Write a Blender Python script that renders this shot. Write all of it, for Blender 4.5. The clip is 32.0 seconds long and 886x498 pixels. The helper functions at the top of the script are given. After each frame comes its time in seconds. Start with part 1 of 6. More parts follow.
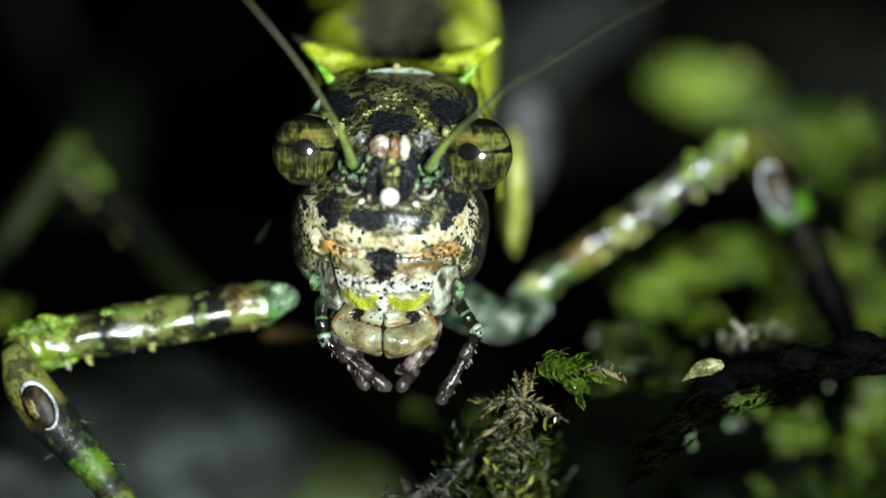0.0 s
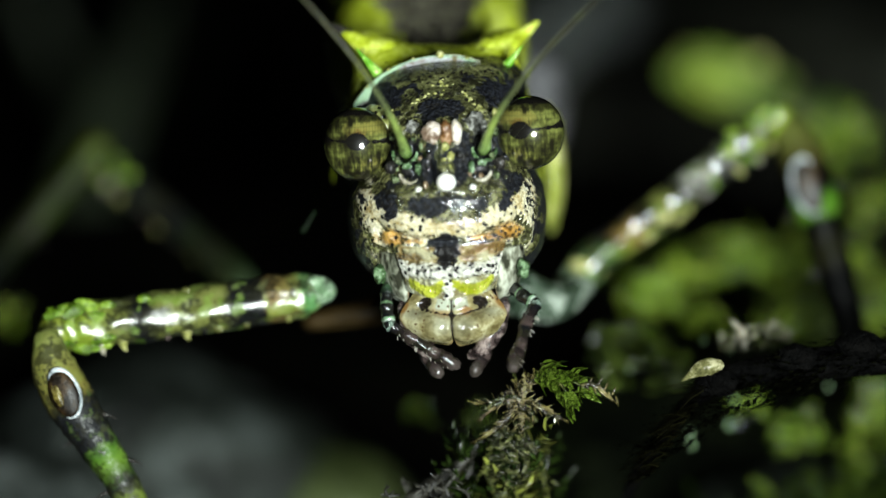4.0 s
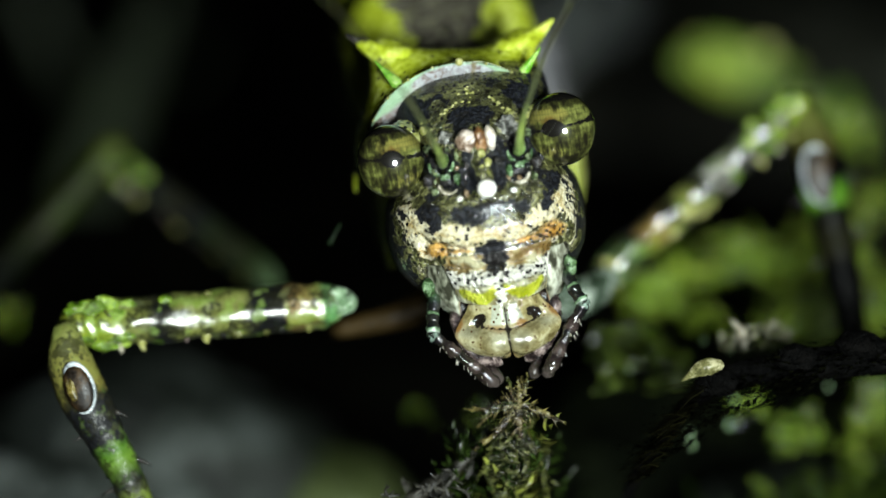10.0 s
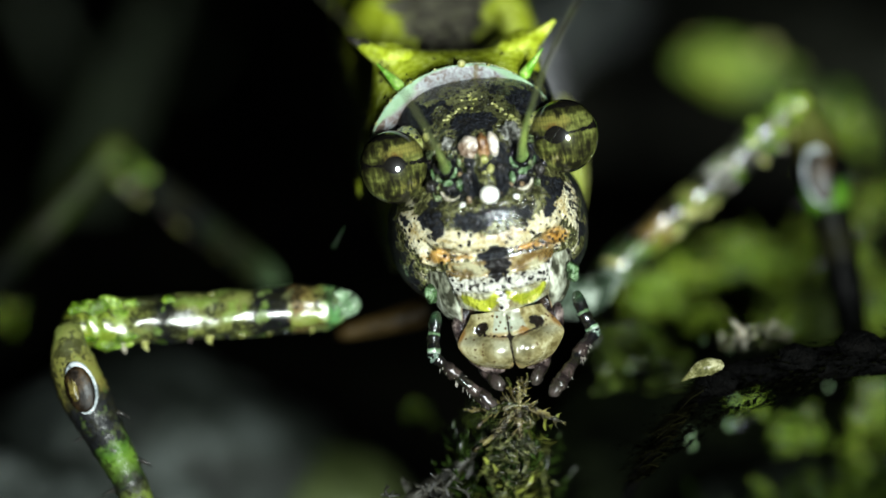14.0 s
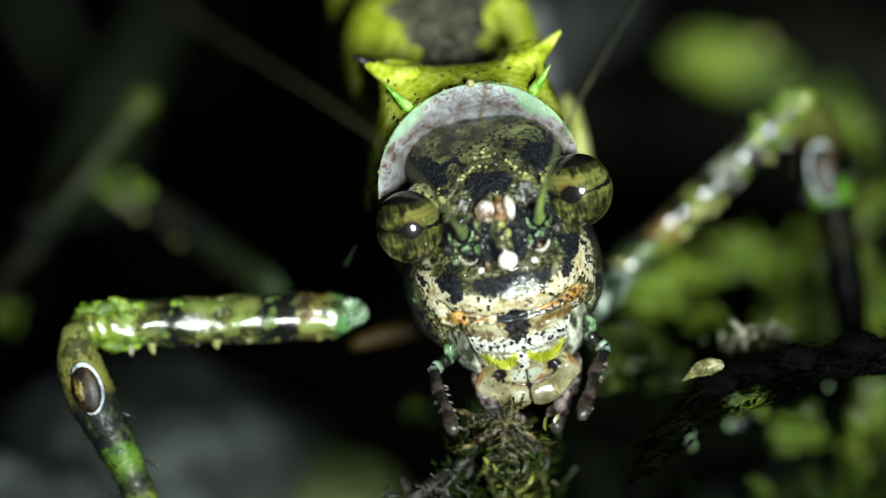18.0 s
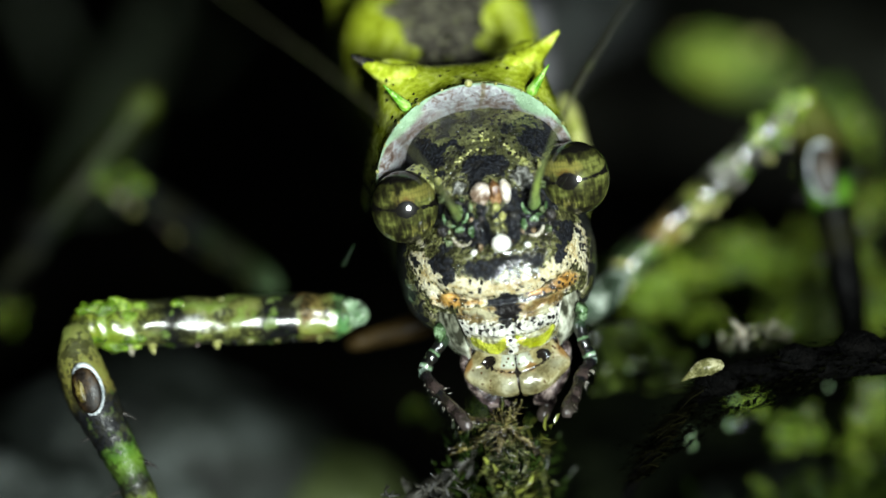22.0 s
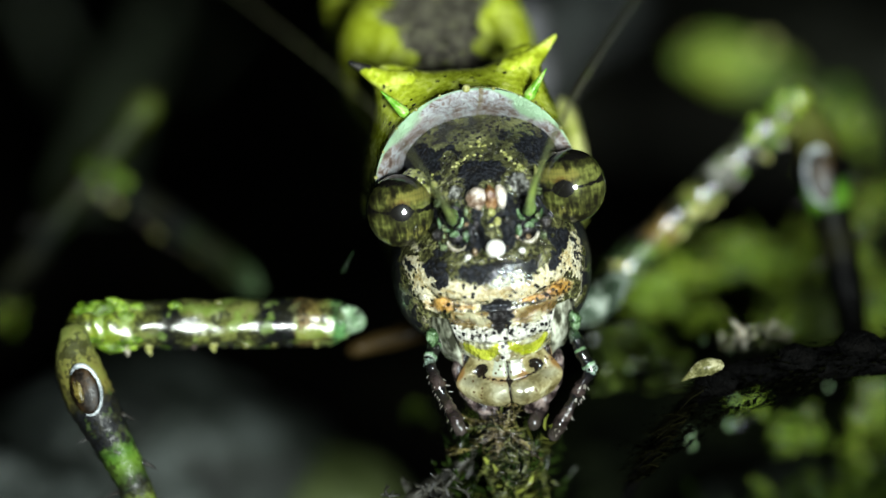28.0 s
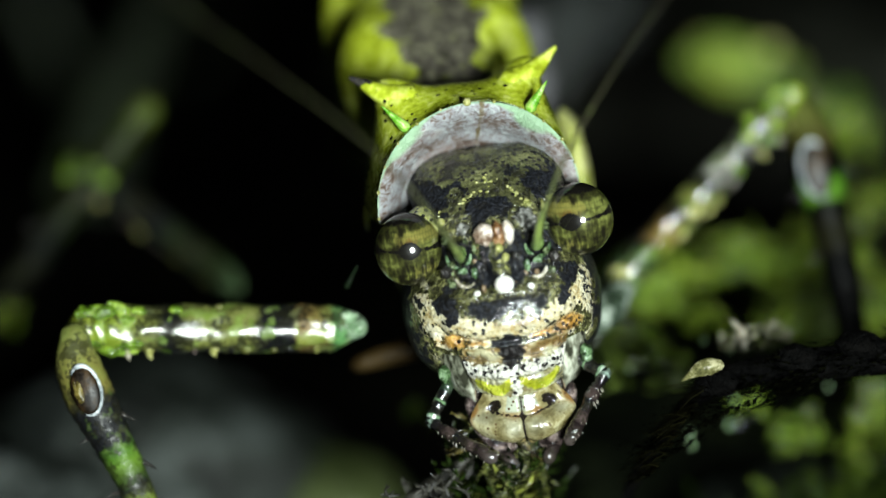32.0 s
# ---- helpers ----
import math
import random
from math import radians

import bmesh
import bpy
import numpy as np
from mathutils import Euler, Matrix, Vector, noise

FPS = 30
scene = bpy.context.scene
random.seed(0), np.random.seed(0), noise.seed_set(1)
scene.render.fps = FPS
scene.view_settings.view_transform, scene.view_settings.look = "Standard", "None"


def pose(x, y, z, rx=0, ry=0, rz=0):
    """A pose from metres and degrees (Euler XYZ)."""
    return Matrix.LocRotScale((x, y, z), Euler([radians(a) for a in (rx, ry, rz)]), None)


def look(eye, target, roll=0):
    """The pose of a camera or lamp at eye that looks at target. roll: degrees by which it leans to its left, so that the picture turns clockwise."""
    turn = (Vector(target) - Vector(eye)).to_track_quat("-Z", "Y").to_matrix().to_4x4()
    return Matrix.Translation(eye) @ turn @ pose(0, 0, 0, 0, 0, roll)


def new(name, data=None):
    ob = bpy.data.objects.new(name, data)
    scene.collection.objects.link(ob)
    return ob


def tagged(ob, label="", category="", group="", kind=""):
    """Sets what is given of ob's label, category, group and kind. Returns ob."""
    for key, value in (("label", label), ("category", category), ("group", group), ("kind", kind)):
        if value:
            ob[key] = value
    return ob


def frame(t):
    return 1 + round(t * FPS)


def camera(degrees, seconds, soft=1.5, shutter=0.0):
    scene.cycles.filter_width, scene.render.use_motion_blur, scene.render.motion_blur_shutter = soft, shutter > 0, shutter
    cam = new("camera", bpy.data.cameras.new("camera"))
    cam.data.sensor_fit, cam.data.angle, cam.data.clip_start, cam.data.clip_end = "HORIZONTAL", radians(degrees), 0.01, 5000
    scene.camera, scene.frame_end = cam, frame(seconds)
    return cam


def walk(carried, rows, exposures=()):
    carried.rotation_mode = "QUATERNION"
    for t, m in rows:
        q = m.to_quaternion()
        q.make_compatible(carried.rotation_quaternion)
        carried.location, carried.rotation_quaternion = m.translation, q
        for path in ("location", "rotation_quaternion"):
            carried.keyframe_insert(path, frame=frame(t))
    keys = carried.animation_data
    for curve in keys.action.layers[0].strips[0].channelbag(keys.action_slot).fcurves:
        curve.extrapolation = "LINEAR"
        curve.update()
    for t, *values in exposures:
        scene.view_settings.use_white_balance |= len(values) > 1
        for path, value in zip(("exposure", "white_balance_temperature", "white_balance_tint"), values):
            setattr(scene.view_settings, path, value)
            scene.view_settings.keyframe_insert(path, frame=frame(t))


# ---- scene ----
DEPTH = 134.3          # mm from the lens to the plane of sharpness
MM = 0.001
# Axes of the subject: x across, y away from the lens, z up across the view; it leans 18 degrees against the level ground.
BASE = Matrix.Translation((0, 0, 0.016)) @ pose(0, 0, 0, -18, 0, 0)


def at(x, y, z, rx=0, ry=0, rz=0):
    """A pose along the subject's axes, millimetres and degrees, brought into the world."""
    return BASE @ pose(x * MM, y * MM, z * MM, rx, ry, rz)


# ---- camera ----
cam = camera(12.0, 32.0, soft=1.6)
cam.data.dof.use_dof = True
cam.data.dof.focus_distance = (DEPTH + 0.6) * MM
cam.data.dof.aperture_fstop = 21.0
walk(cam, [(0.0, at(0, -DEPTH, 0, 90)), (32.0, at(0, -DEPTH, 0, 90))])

# ---- light: night, one hand torch beside the lens ----
world = bpy.data.worlds.new("night")
scene.world = world
world.use_nodes = True
world.node_tree.nodes["Background"].inputs["Color"].default_value = (0.35, 0.5, 0.6, 1)
world.node_tree.nodes["Background"].inputs["Strength"].default_value = 0.0015
torch = bpy.data.lights.new("torch", "AREA")
torch.shape, torch.size, torch.energy, torch.color = "DISK", 0.029, 0.308, (0.9, 1.0, 0.96)
torch_ob = new("torch", torch)
torch_ob.matrix_world = look(at(26, -108, -12).translation, at(1, 2, -1).translation)
scene.view_settings.exposure = 0.0


# ---- material helpers ----
class Nodes:
    """A short way to write a node material."""

    def __init__(self, name):
        self.m = bpy.data.materials.new(name)
        self.m.use_nodes = True
        self.t = self.m.node_tree
        self.b = self.t.nodes["Principled BSDF"]
        self.co = self.t.nodes.new("ShaderNodeTexCoord").outputs["Object"]

    def link(self, value, socket):
        if isinstance(value, bpy.types.NodeSocket):
            self.t.links.new(value, socket)
        elif isinstance(value, (tuple, list)) and len(value) == 3 and socket.type == "RGBA":
            socket.default_value = (*value, 1)
        else:
            socket.default_value = value

    def noise(self, size, detail=3.0, rough=0.55, co=None, distort=0.0):
        """Noise whose lumps are about size millimetres."""
        n = self.t.nodes.new("ShaderNodeTexNoise")
        n.inputs["Scale"].default_value = 1 / (size * MM)
        n.inputs["Detail"].default_value = detail
        n.inputs["Roughness"].default_value = rough
        n.inputs["Distortion"].default_value = distort
        self.link(co or self.co, n.inputs["Vector"])
        return n.outputs["Fac"]

    def cells(self, size, feature="F1", out="Distance", co=None):
        n = self.t.nodes.new("ShaderNodeTexVoronoi")
        n.feature = feature
        n.inputs["Scale"].default_value = 1 / (size * MM)
        self.link(co or self.co, n.inputs["Vector"])
        return n.outputs[out]

    def wide(self, v, lo=0.34, hi=0.66):
        n = self.t.nodes.new("ShaderNodeMapRange")
        self.link(v, n.inputs["Value"])
        n.inputs["From Min"].default_value, n.inputs["From Max"].default_value = lo, hi
        return n.outputs[0]

    def math(self, op, a, b=0.0, clamp=False):
        n = self.t.nodes.new("ShaderNodeMath")
        n.operation, n.use_clamp = op, clamp
        self.link(a, n.inputs[0])
        self.link(b, n.inputs[1])
        return n.outputs[0]

    def step(self, v, lo, hi, a=0.0, b=1.0):
        n = self.t.nodes.new("ShaderNodeMapRange")
        n.interpolation_type = "SMOOTHSTEP"
        self.link(v, n.inputs["Value"])
        for k, x in zip(("From Min", "From Max", "To Min", "To Max"), (lo, hi, a, b)):
            n.inputs[k].default_value = x
        return n.outputs[0]

    def mix(self, f, a, b):
        n = self.t.nodes.new("ShaderNodeMix")
        n.data_type = "RGBA"
        self.link(f, n.inputs[0])
        self.link(a, n.inputs[6])
        self.link(b, n.inputs[7])
        return n.outputs[2]

    def ramp(self, f, *stops):
        n = self.t.nodes.new("ShaderNodeValToRGB")
        e = n.color_ramp.elements
        while len(e) < len(stops):
            e.new(0.5)
        for el, (p, c) in zip(e, stops):
            el.position, el.color = p, (*c, 1)
        self.link(f, n.inputs[0])
        return n.outputs[0]

    def attr(self, name):
        n = self.t.nodes.new("ShaderNodeAttribute")
        n.attribute_name = name
        s = self.t.nodes.new("ShaderNodeSeparateColor")
        self.t.links.new(n.outputs["Color"], s.inputs[0])
        return (*s.outputs[:3], n.outputs["Alpha"])

    def axis(self):
        s = self.t.nodes.new("ShaderNodeSeparateXYZ")
        self.link(self.co, s.inputs[0])
        return s.outputs

    def random(self):
        return self.t.nodes.new("ShaderNodeObjectInfo").outputs["Random"]

    def island(self):
        return self.t.nodes.new("ShaderNodeNewGeometry").outputs["Random Per Island"]

    def done(self, color, rough=0.5, bump=None, height=0.05, strength=0.6, **more):
        self.link(color, self.b.inputs["Base Color"])
        self.link(rough, self.b.inputs["Roughness"])
        for k, v in more.items():
            self.link(v, self.b.inputs[k.replace("_", " ")])
        if bump is not None:
            n = self.t.nodes.new("ShaderNodeBump")
            n.inputs["Strength"].default_value = strength
            n.inputs["Distance"].default_value = height * MM
            self.link(bump, n.inputs["Height"])
            self.link(n.outputs[0], self.b.inputs["Normal"])
            film = self.t.nodes.new("ShaderNodeBump")
            film.inputs["Strength"].default_value = strength
            film.inputs["Distance"].default_value = height * MM * 0.14
            self.link(bump, film.inputs["Height"])
            self.link(film.outputs[0], self.b.inputs["Coat Normal"])
        return self.m


# ---- materials ----
def head_material():
    n = Nodes("head_cuticle")
    dark, cream, orange, yellow = n.attr("zone")
    crust_glint, olive, _, _ = n.attr("glint_olive")
    f, g, s = n.wide(n.noise(0.34, 4, 0.65)), n.wide(n.noise(0.95, 3, 0.6)), n.wide(n.noise(0.1, 2, 0.5))
    h = n.wide(n.noise(0.8, 4, 0.65, None, 0.4))
    t = n.wide(n.noise(0.07, 2, 0.6))
    fine = n.math("ADD", n.math("MULTIPLY", f, 0.35), n.math("MULTIPLY", h, 0.5))
    base = n.ramp(n.math("ADD", n.math("MULTIPLY", f, 0.6), n.math("MULTIPLY", s, 0.4)), (0.2, (0.018, 0.017, 0.009)), (0.5, (0.085, 0.085, 0.032)), (0.85, (0.3, 0.3, 0.12)))
    base = n.mix(olive, base, n.ramp(n.math("ADD", n.math("MULTIPLY", h, 0.88), n.math("MULTIPLY", s, 0.12)), (0.2, (0.018, 0.018, 0.009)), (0.55, (0.085, 0.088, 0.034)), (0.9, (0.19, 0.195, 0.08))))
    c = n.mix(n.step(n.math("ADD", cream, fine), 0.74, 0.82), base, n.ramp(n.math("ADD", n.math("MULTIPLY", s, 0.4), n.math("MULTIPLY", h, 0.6)), (0.15, (0.46, 0.34, 0.13)), (0.5, (0.7, 0.63, 0.4)), (0.9, (0.84, 0.8, 0.62))))
    c = n.mix(n.step(n.math("ADD", yellow, n.math("MULTIPLY", f, 0.5)), 0.66, 0.78), c, n.mix(s, (0.28, 0.3, 0.06), (0.5, 0.51, 0.2)))
    c = n.mix(n.step(n.math("ADD", orange, n.math("MULTIPLY", f, 0.6)), 0.7, 1.2), c, n.mix(f, (0.3, 0.12, 0.015), (0.66, 0.38, 0.09)))
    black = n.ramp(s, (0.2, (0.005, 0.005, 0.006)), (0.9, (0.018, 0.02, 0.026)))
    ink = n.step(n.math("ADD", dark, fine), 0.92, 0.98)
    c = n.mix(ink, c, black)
    dots = n.math("MULTIPLY", n.step(n.cells(0.2), 0.4, 0.3), n.step(g, 0.2, 0.4))
    c = n.mix(dots, c, (0.01, 0.009, 0.008))
    # wet sparkle of the face put into the colour as silver-grey flecks
    c = n.mix(n.math("MULTIPLY", n.step(n.math("ADD", crust_glint, n.math("MULTIPLY", t, 0.6)), 0.95, 1.15), 0.45), c, n.mix(s, (0.12, 0.12, 0.13), (0.5, 0.5, 0.5)))
    grain = n.math("ADD", n.math("MULTIPLY", s, 0.5), n.math("MULTIPLY", f, 0.9))
    rough_skin = n.math("MULTIPLY", n.math("ADD", t, s), n.math("MULTIPLY", crust_glint, 1.6))
    matt = n.math("MULTIPLY", ink, n.math("SUBTRACT", 1.0, n.math("MULTIPLY", crust_glint, 1.2)))
    gloss = n.math("MULTIPLY", n.math("SUBTRACT", 1.0, n.math("MULTIPLY", matt, 0.8)), n.math("SUBTRACT", 1.0, n.math("MULTIPLY", olive, 0.7)))
    return n.done(c, n.math("ADD", n.step(f, 0.0, 1.0, 0.1, 0.32), n.math("MULTIPLY", matt, 0.25)), n.math("ADD", grain, rough_skin), 0.07, 0.85, Specular_IOR_Level=gloss, Coat_Weight=gloss, Coat_Roughness=0.06, Coat_IOR=1.85)


def clypeus_material():
    n = Nodes("clypeus_cuticle")
    dark, pale, green, tan = n.attr("zone")
    f, s, e = n.wide(n.noise(0.14, 3, 0.6)), n.wide(n.noise(0.45, 3)), n.wide(n.noise(0.2, 2, 0.6, None, 0.8))
    t = n.wide(n.noise(0.11, 2, 0.6))
    c = n.ramp(s, (0.1, (0.2, 0.17, 0.08)), (0.5, (0.34, 0.33, 0.19)), (0.9, (0.5, 0.5, 0.36)))
    c = n.mix(n.math("MULTIPLY", tan, 0.9), c, n.ramp(s, (0.15, (0.14, 0.075, 0.016)), (0.5, (0.3, 0.2, 0.07)), (0.85, (0.46, 0.42, 0.24))))
    c = n.mix(n.step(n.math("ADD", green, n.math("MULTIPLY", s, 0.3)), 0.5, 0.75), c, n.mix(s, (0.25, 0.275, 0.006), (0.5, 0.53, 0.06)))
    c = n.mix(n.step(n.math("ADD", pale, n.math("MULTIPLY", f, 0.4)), 0.6, 0.7), c, (0.76, 0.75, 0.66))
    ink = n.step(n.math("ADD", dark, n.math("MULTIPLY", e, 0.55)), 0.72, 0.76)
    dots = n.math("MULTIPLY", n.step(n.math("ADD", n.cells(0.2), n.math("MULTIPLY", e, 0.15)), 0.46, 0.4), n.step(pale, 0.3, 0.5))
    ink = n.math("MAXIMUM", ink, dots)
    c = n.mix(ink, c, (0.007, 0.006, 0.006))
    gloss = n.math("SUBTRACT", 1.0, n.math("MULTIPLY", ink, 0.8))
    return n.done(c, n.math("ADD", 0.06, n.math("MULTIPLY", ink, 0.3)), n.math("ADD", n.math("MULTIPLY", s, 1.4), n.math("MULTIPLY", n.math("ADD", t, e), n.math("ADD", 0.15, n.math("MULTIPLY", pale, 0.8)))), 0.09, 0.9, Specular_IOR_Level=gloss, Coat_Weight=gloss, Coat_Roughness=0.04, Coat_IOR=1.8)


def labrum_material():
    n = Nodes("labrum_cuticle")
    dark, pale, brown, grey = n.attr("zone")
    f, s = n.wide(n.noise(0.12, 2)), n.wide(n.noise(0.7, 3))
    c = n.ramp(n.math("ADD", n.math("MULTIPLY", s, 0.75), n.math("MULTIPLY", f, 0.25)), (0.1, (0.11, 0.085, 0.03)), (0.5, (0.25, 0.215, 0.095)), (0.9, (0.46, 0.43, 0.25)))
    c = n.mix(n.math("MULTIPLY", grey, 0.75), c, n.mix(s, (0.1, 0.1, 0.06), (0.28, 0.29, 0.23)))
    c = n.mix(n.step(n.math("ADD", pale, n.math("MULTIPLY", s, 0.3)), 0.5, 1.0), c, n.mix(s, (0.15, 0.14, 0.08), (0.38, 0.41, 0.32)))
    c = n.mix(n.step(n.math("ADD", brown, n.math("MULTIPLY", s, 0.4)), 0.5, 0.95), c, (0.2, 0.11, 0.035))
    spots = n.math("MULTIPLY", n.step(n.cells(0.2), 0.27, 0.17), n.step(n.noise(0.6, 3), 0.44, 0.56))
    c = n.mix(spots, c, (0.07, 0.035, 0.015))
    c = n.mix(n.step(n.math("ADD", dark, n.math("MULTIPLY", f, 0.3)), 0.55, 0.8), c, (0.012, 0.009, 0.007))
    return n.done(c, 0.12, n.math("ADD", n.math("MULTIPLY", f, 0.3), s), 0.05, 0.5, Specular_IOR_Level=0.6)


def cheek_plate_material():
    """Translucent horn with dark streaks that run down it and a brown inner edge."""
    n = Nodes("mandible_base_cuticle")
    dark, _, brown, _ = n.attr("zone")
    streak = n.t.nodes.new("ShaderNodeMapping")
    n.link(n.co, streak.inputs["Vector"])
    streak.inputs["Scale"].default_value = (1.3, 1, 0.6)
    v, s = n.wide(n.noise(0.5, 2, 0.6, streak.outputs[0])), n.wide(n.noise(0.5, 3))
    c = n.ramp(n.math("ADD", n.math("MULTIPLY", v, 0.6), n.math("MULTIPLY", s, 0.4)), (0.25, (0.035, 0.036, 0.024)), (0.5, (0.2, 0.205, 0.15)), (0.8, (0.5, 0.52, 0.42)))
    c = n.mix(n.step(n.math("ADD", brown, n.math("MULTIPLY", s, 0.3)), 0.5, 0.9), c, (0.17, 0.085, 0.03))
    c = n.mix(n.step(n.math("ADD", dark, n.math("MULTIPLY", v, 0.4)), 0.6, 0.9), c, (0.02, 0.018, 0.014))
    return n.done(c, 0.1, n.math("ADD", n.math("MULTIPLY", v, 0.6), s), 0.05, 0.6, Specular_IOR_Level=0.7)


def eye_material():
    n = Nodes("compound_eye")
    dark, gold, brown, _ = n.attr("zone")
    f, s = n.wide(n.noise(0.34, 4, 0.7)), n.wide(n.noise(0.1, 2))
    co = n.axis()
    streak = n.t.nodes.new("ShaderNodeMapping")
    n.link(n.co, streak.inputs["Vector"])
    streak.inputs["Scale"].default_value = (2.2, 1, 0.4)
    v = n.wide(n.noise(0.24, 3, 0.6, streak.outputs[0]))
    grid = n.math("MULTIPLY", n.step(n.math("PINGPONG", co[0], 0.000045), 0.0, 0.000025), n.step(n.math("PINGPONG", co[2], 0.00008), 0.0, 0.00003))
    p = n.wide(n.noise(1.1, 3, 0.6))
    c = n.ramp(n.math("ADD", n.math("MULTIPLY", p, 0.5), n.math("ADD", n.math("MULTIPLY", f, 0.25), n.math("MULTIPLY", v, 0.25))), (0.3, (0.012, 0.011, 0.005)), (0.5, (0.06, 0.064, 0.016)), (0.72, (0.2, 0.22, 0.055)))
    c = n.mix(n.step(n.math("ADD", gold, n.math("MULTIPLY", v, 0.4)), 0.45, 0.9), c, (0.25, 0.23, 0.055))
    c = n.mix(n.step(n.math("ADD", brown, n.math("MULTIPLY", f, 0.3)), 0.5, 0.85), c, (0.14, 0.075, 0.018))
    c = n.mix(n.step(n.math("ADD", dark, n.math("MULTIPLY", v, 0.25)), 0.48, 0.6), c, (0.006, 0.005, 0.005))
    c = n.mix(n.math("MULTIPLY", grid, 0.7), n.mix(0.5, c, (0.01, 0.01, 0.006)), c)
    return n.done(c, 0.35, None, Coat_Weight=1.0, Coat_Roughness=0.02, Specular_IOR_Level=0.08)


def banded(name, stops, speck=0.35, rough=0.24, size=0.5, green=0.4, gloss=1.0):
    """Cuticle of a limb: colour bands along it, mottled, wet."""
    n = Nodes(name)
    along = n.attr("zone")[0]
    g, f = n.wide(n.noise(size, 3, 0.6)), n.wide(n.noise(size * 0.3, 3))
    c = n.ramp(n.math("ADD", along, n.math("MULTIPLY", n.math("SUBTRACT", g, 0.5), 0.03)), *stops)
    h = n.wide(n.noise(size * 1.6, 3, 0.6))
    c = n.mix(n.step(n.math("ADD", n.math("MULTIPLY", f, 0.4), n.math("MULTIPLY", h, 0.6)), 0.5, 0.38), c, n.mix(speck, c, (0.012, 0.012, 0.006)))
    c = n.mix(n.math("MULTIPLY", n.step(n.math("ADD", n.math("MULTIPLY", g, 0.5), n.math("MULTIPLY", h, 0.5)), 0.6, 0.75), green), c, (0.16, 0.3, 0.02))
    c = n.mix(n.math("MULTIPLY", n.step(g, 0.6, 0.9), 0.45 * green), c, (0.4, 0.46, 0.2))
    return n.done(c, n.step(f, 0.0, 1.0, rough * 0.7, rough * 1.5), n.math("ADD", n.math("MULTIPLY", f, 0.4), g), size * 0.09, 0.45, Specular_IOR_Level=gloss)


def limb_coat(m):
    """A film of water on a limb."""
    b = m.node_tree.nodes["Principled BSDF"]
    b.inputs["Coat Weight"].default_value, b.inputs["Coat Roughness"].default_value, b.inputs["Coat IOR"].default_value = 0.75, 0.33, 1.8
    return m


def mottled(name, a, b, c, size=1.0, rough=0.5, bump=0.1, **more):
    """A surface of three colours in lumps, with grain."""
    n = Nodes(name)
    g, f = n.wide(n.noise(size, 4, 0.6)), n.wide(n.noise(size * 0.16, 3, 0.6))
    col = n.ramp(n.math("ADD", n.math("MULTIPLY", g, 0.7), n.math("MULTIPLY", f, 0.3)), (0.2, a), (0.5, b), (0.8, c))
    return n.done(col, n.step(f, 0.0, 1.0, rough * 0.75, rough * 1.25), n.math("ADD", g, n.math("MULTIPLY", f, 0.4)), bump, 0.7, **more)


def leafy(name, a, b, c, rough=0.3, gloss=0.6, thin=0.12):
    """Moss leaves: each leaf its own green, thin and a little translucent."""
    n = Nodes(name)
    r = n.island()
    f = n.noise(0.25, 3)
    col = n.ramp(n.math("ADD", n.math("MULTIPLY", r, 0.8), n.math("MULTIPLY", f, 0.2)), (0.15, a), (0.5, b), (0.85, c))
    return n.done(col, n.step(f, 0.3, 0.7, rough * 0.6, rough * 1.5), f, 0.03, 0.5, Transmission_Weight=thin, Specular_IOR_Level=gloss)


def pronotum_material():
    n = Nodes("pronotum_cuticle")
    dark, pale, grey, _ = n.attr("zone")
    g, f, h = n.wide(n.noise(1.0, 3, 0.6)), n.wide(n.noise(0.2, 3)), n.wide(n.noise(0.45, 4, 0.7))
    c = n.ramp(n.math("ADD", n.math("MULTIPLY", g, 0.7), n.math("MULTIPLY", f, 0.3)), (0.15, (0.24, 0.28, 0.012)), (0.5, (0.48, 0.57, 0.035)), (0.85, (0.74, 0.82, 0.17)))
    c = n.mix(n.step(n.math("ADD", grey, n.math("MULTIPLY", h, 0.6)), 0.62, 0.85), c, n.ramp(n.wide(n.noise(0.35, 4, 0.7)), (0.15, (0.03, 0.027, 0.02)), (0.5, (0.13, 0.115, 0.095)), (0.85, (0.28, 0.27, 0.17))))
    c = n.mix(n.step(n.math("ADD", pale, n.math("MULTIPLY", f, 0.3)), 0.5, 0.65), c, (0.6, 0.68, 0.42))
    dots = n.math("MULTIPLY", n.step(n.cells(0.34), 0.26, 0.2), n.step(h, 0.35, 0.5))
    c = n.mix(dots, c, (0.015, 0.015, 0.008))
    c = n.mix(n.step(n.math("ADD", dark, n.math("MULTIPLY", f, 0.3)), 0.55, 0.65), c, (0.012, 0.011, 0.01))
    return n.done(c, n.step(f, 0.0, 1.0, 0.16, 0.34), n.math("ADD", f, n.math("MULTIPLY", g, 0.6)), 0.022, 0.5, Specular_IOR_Level=0.7, Coat_Weight=0.8, Coat_Roughness=0.1)


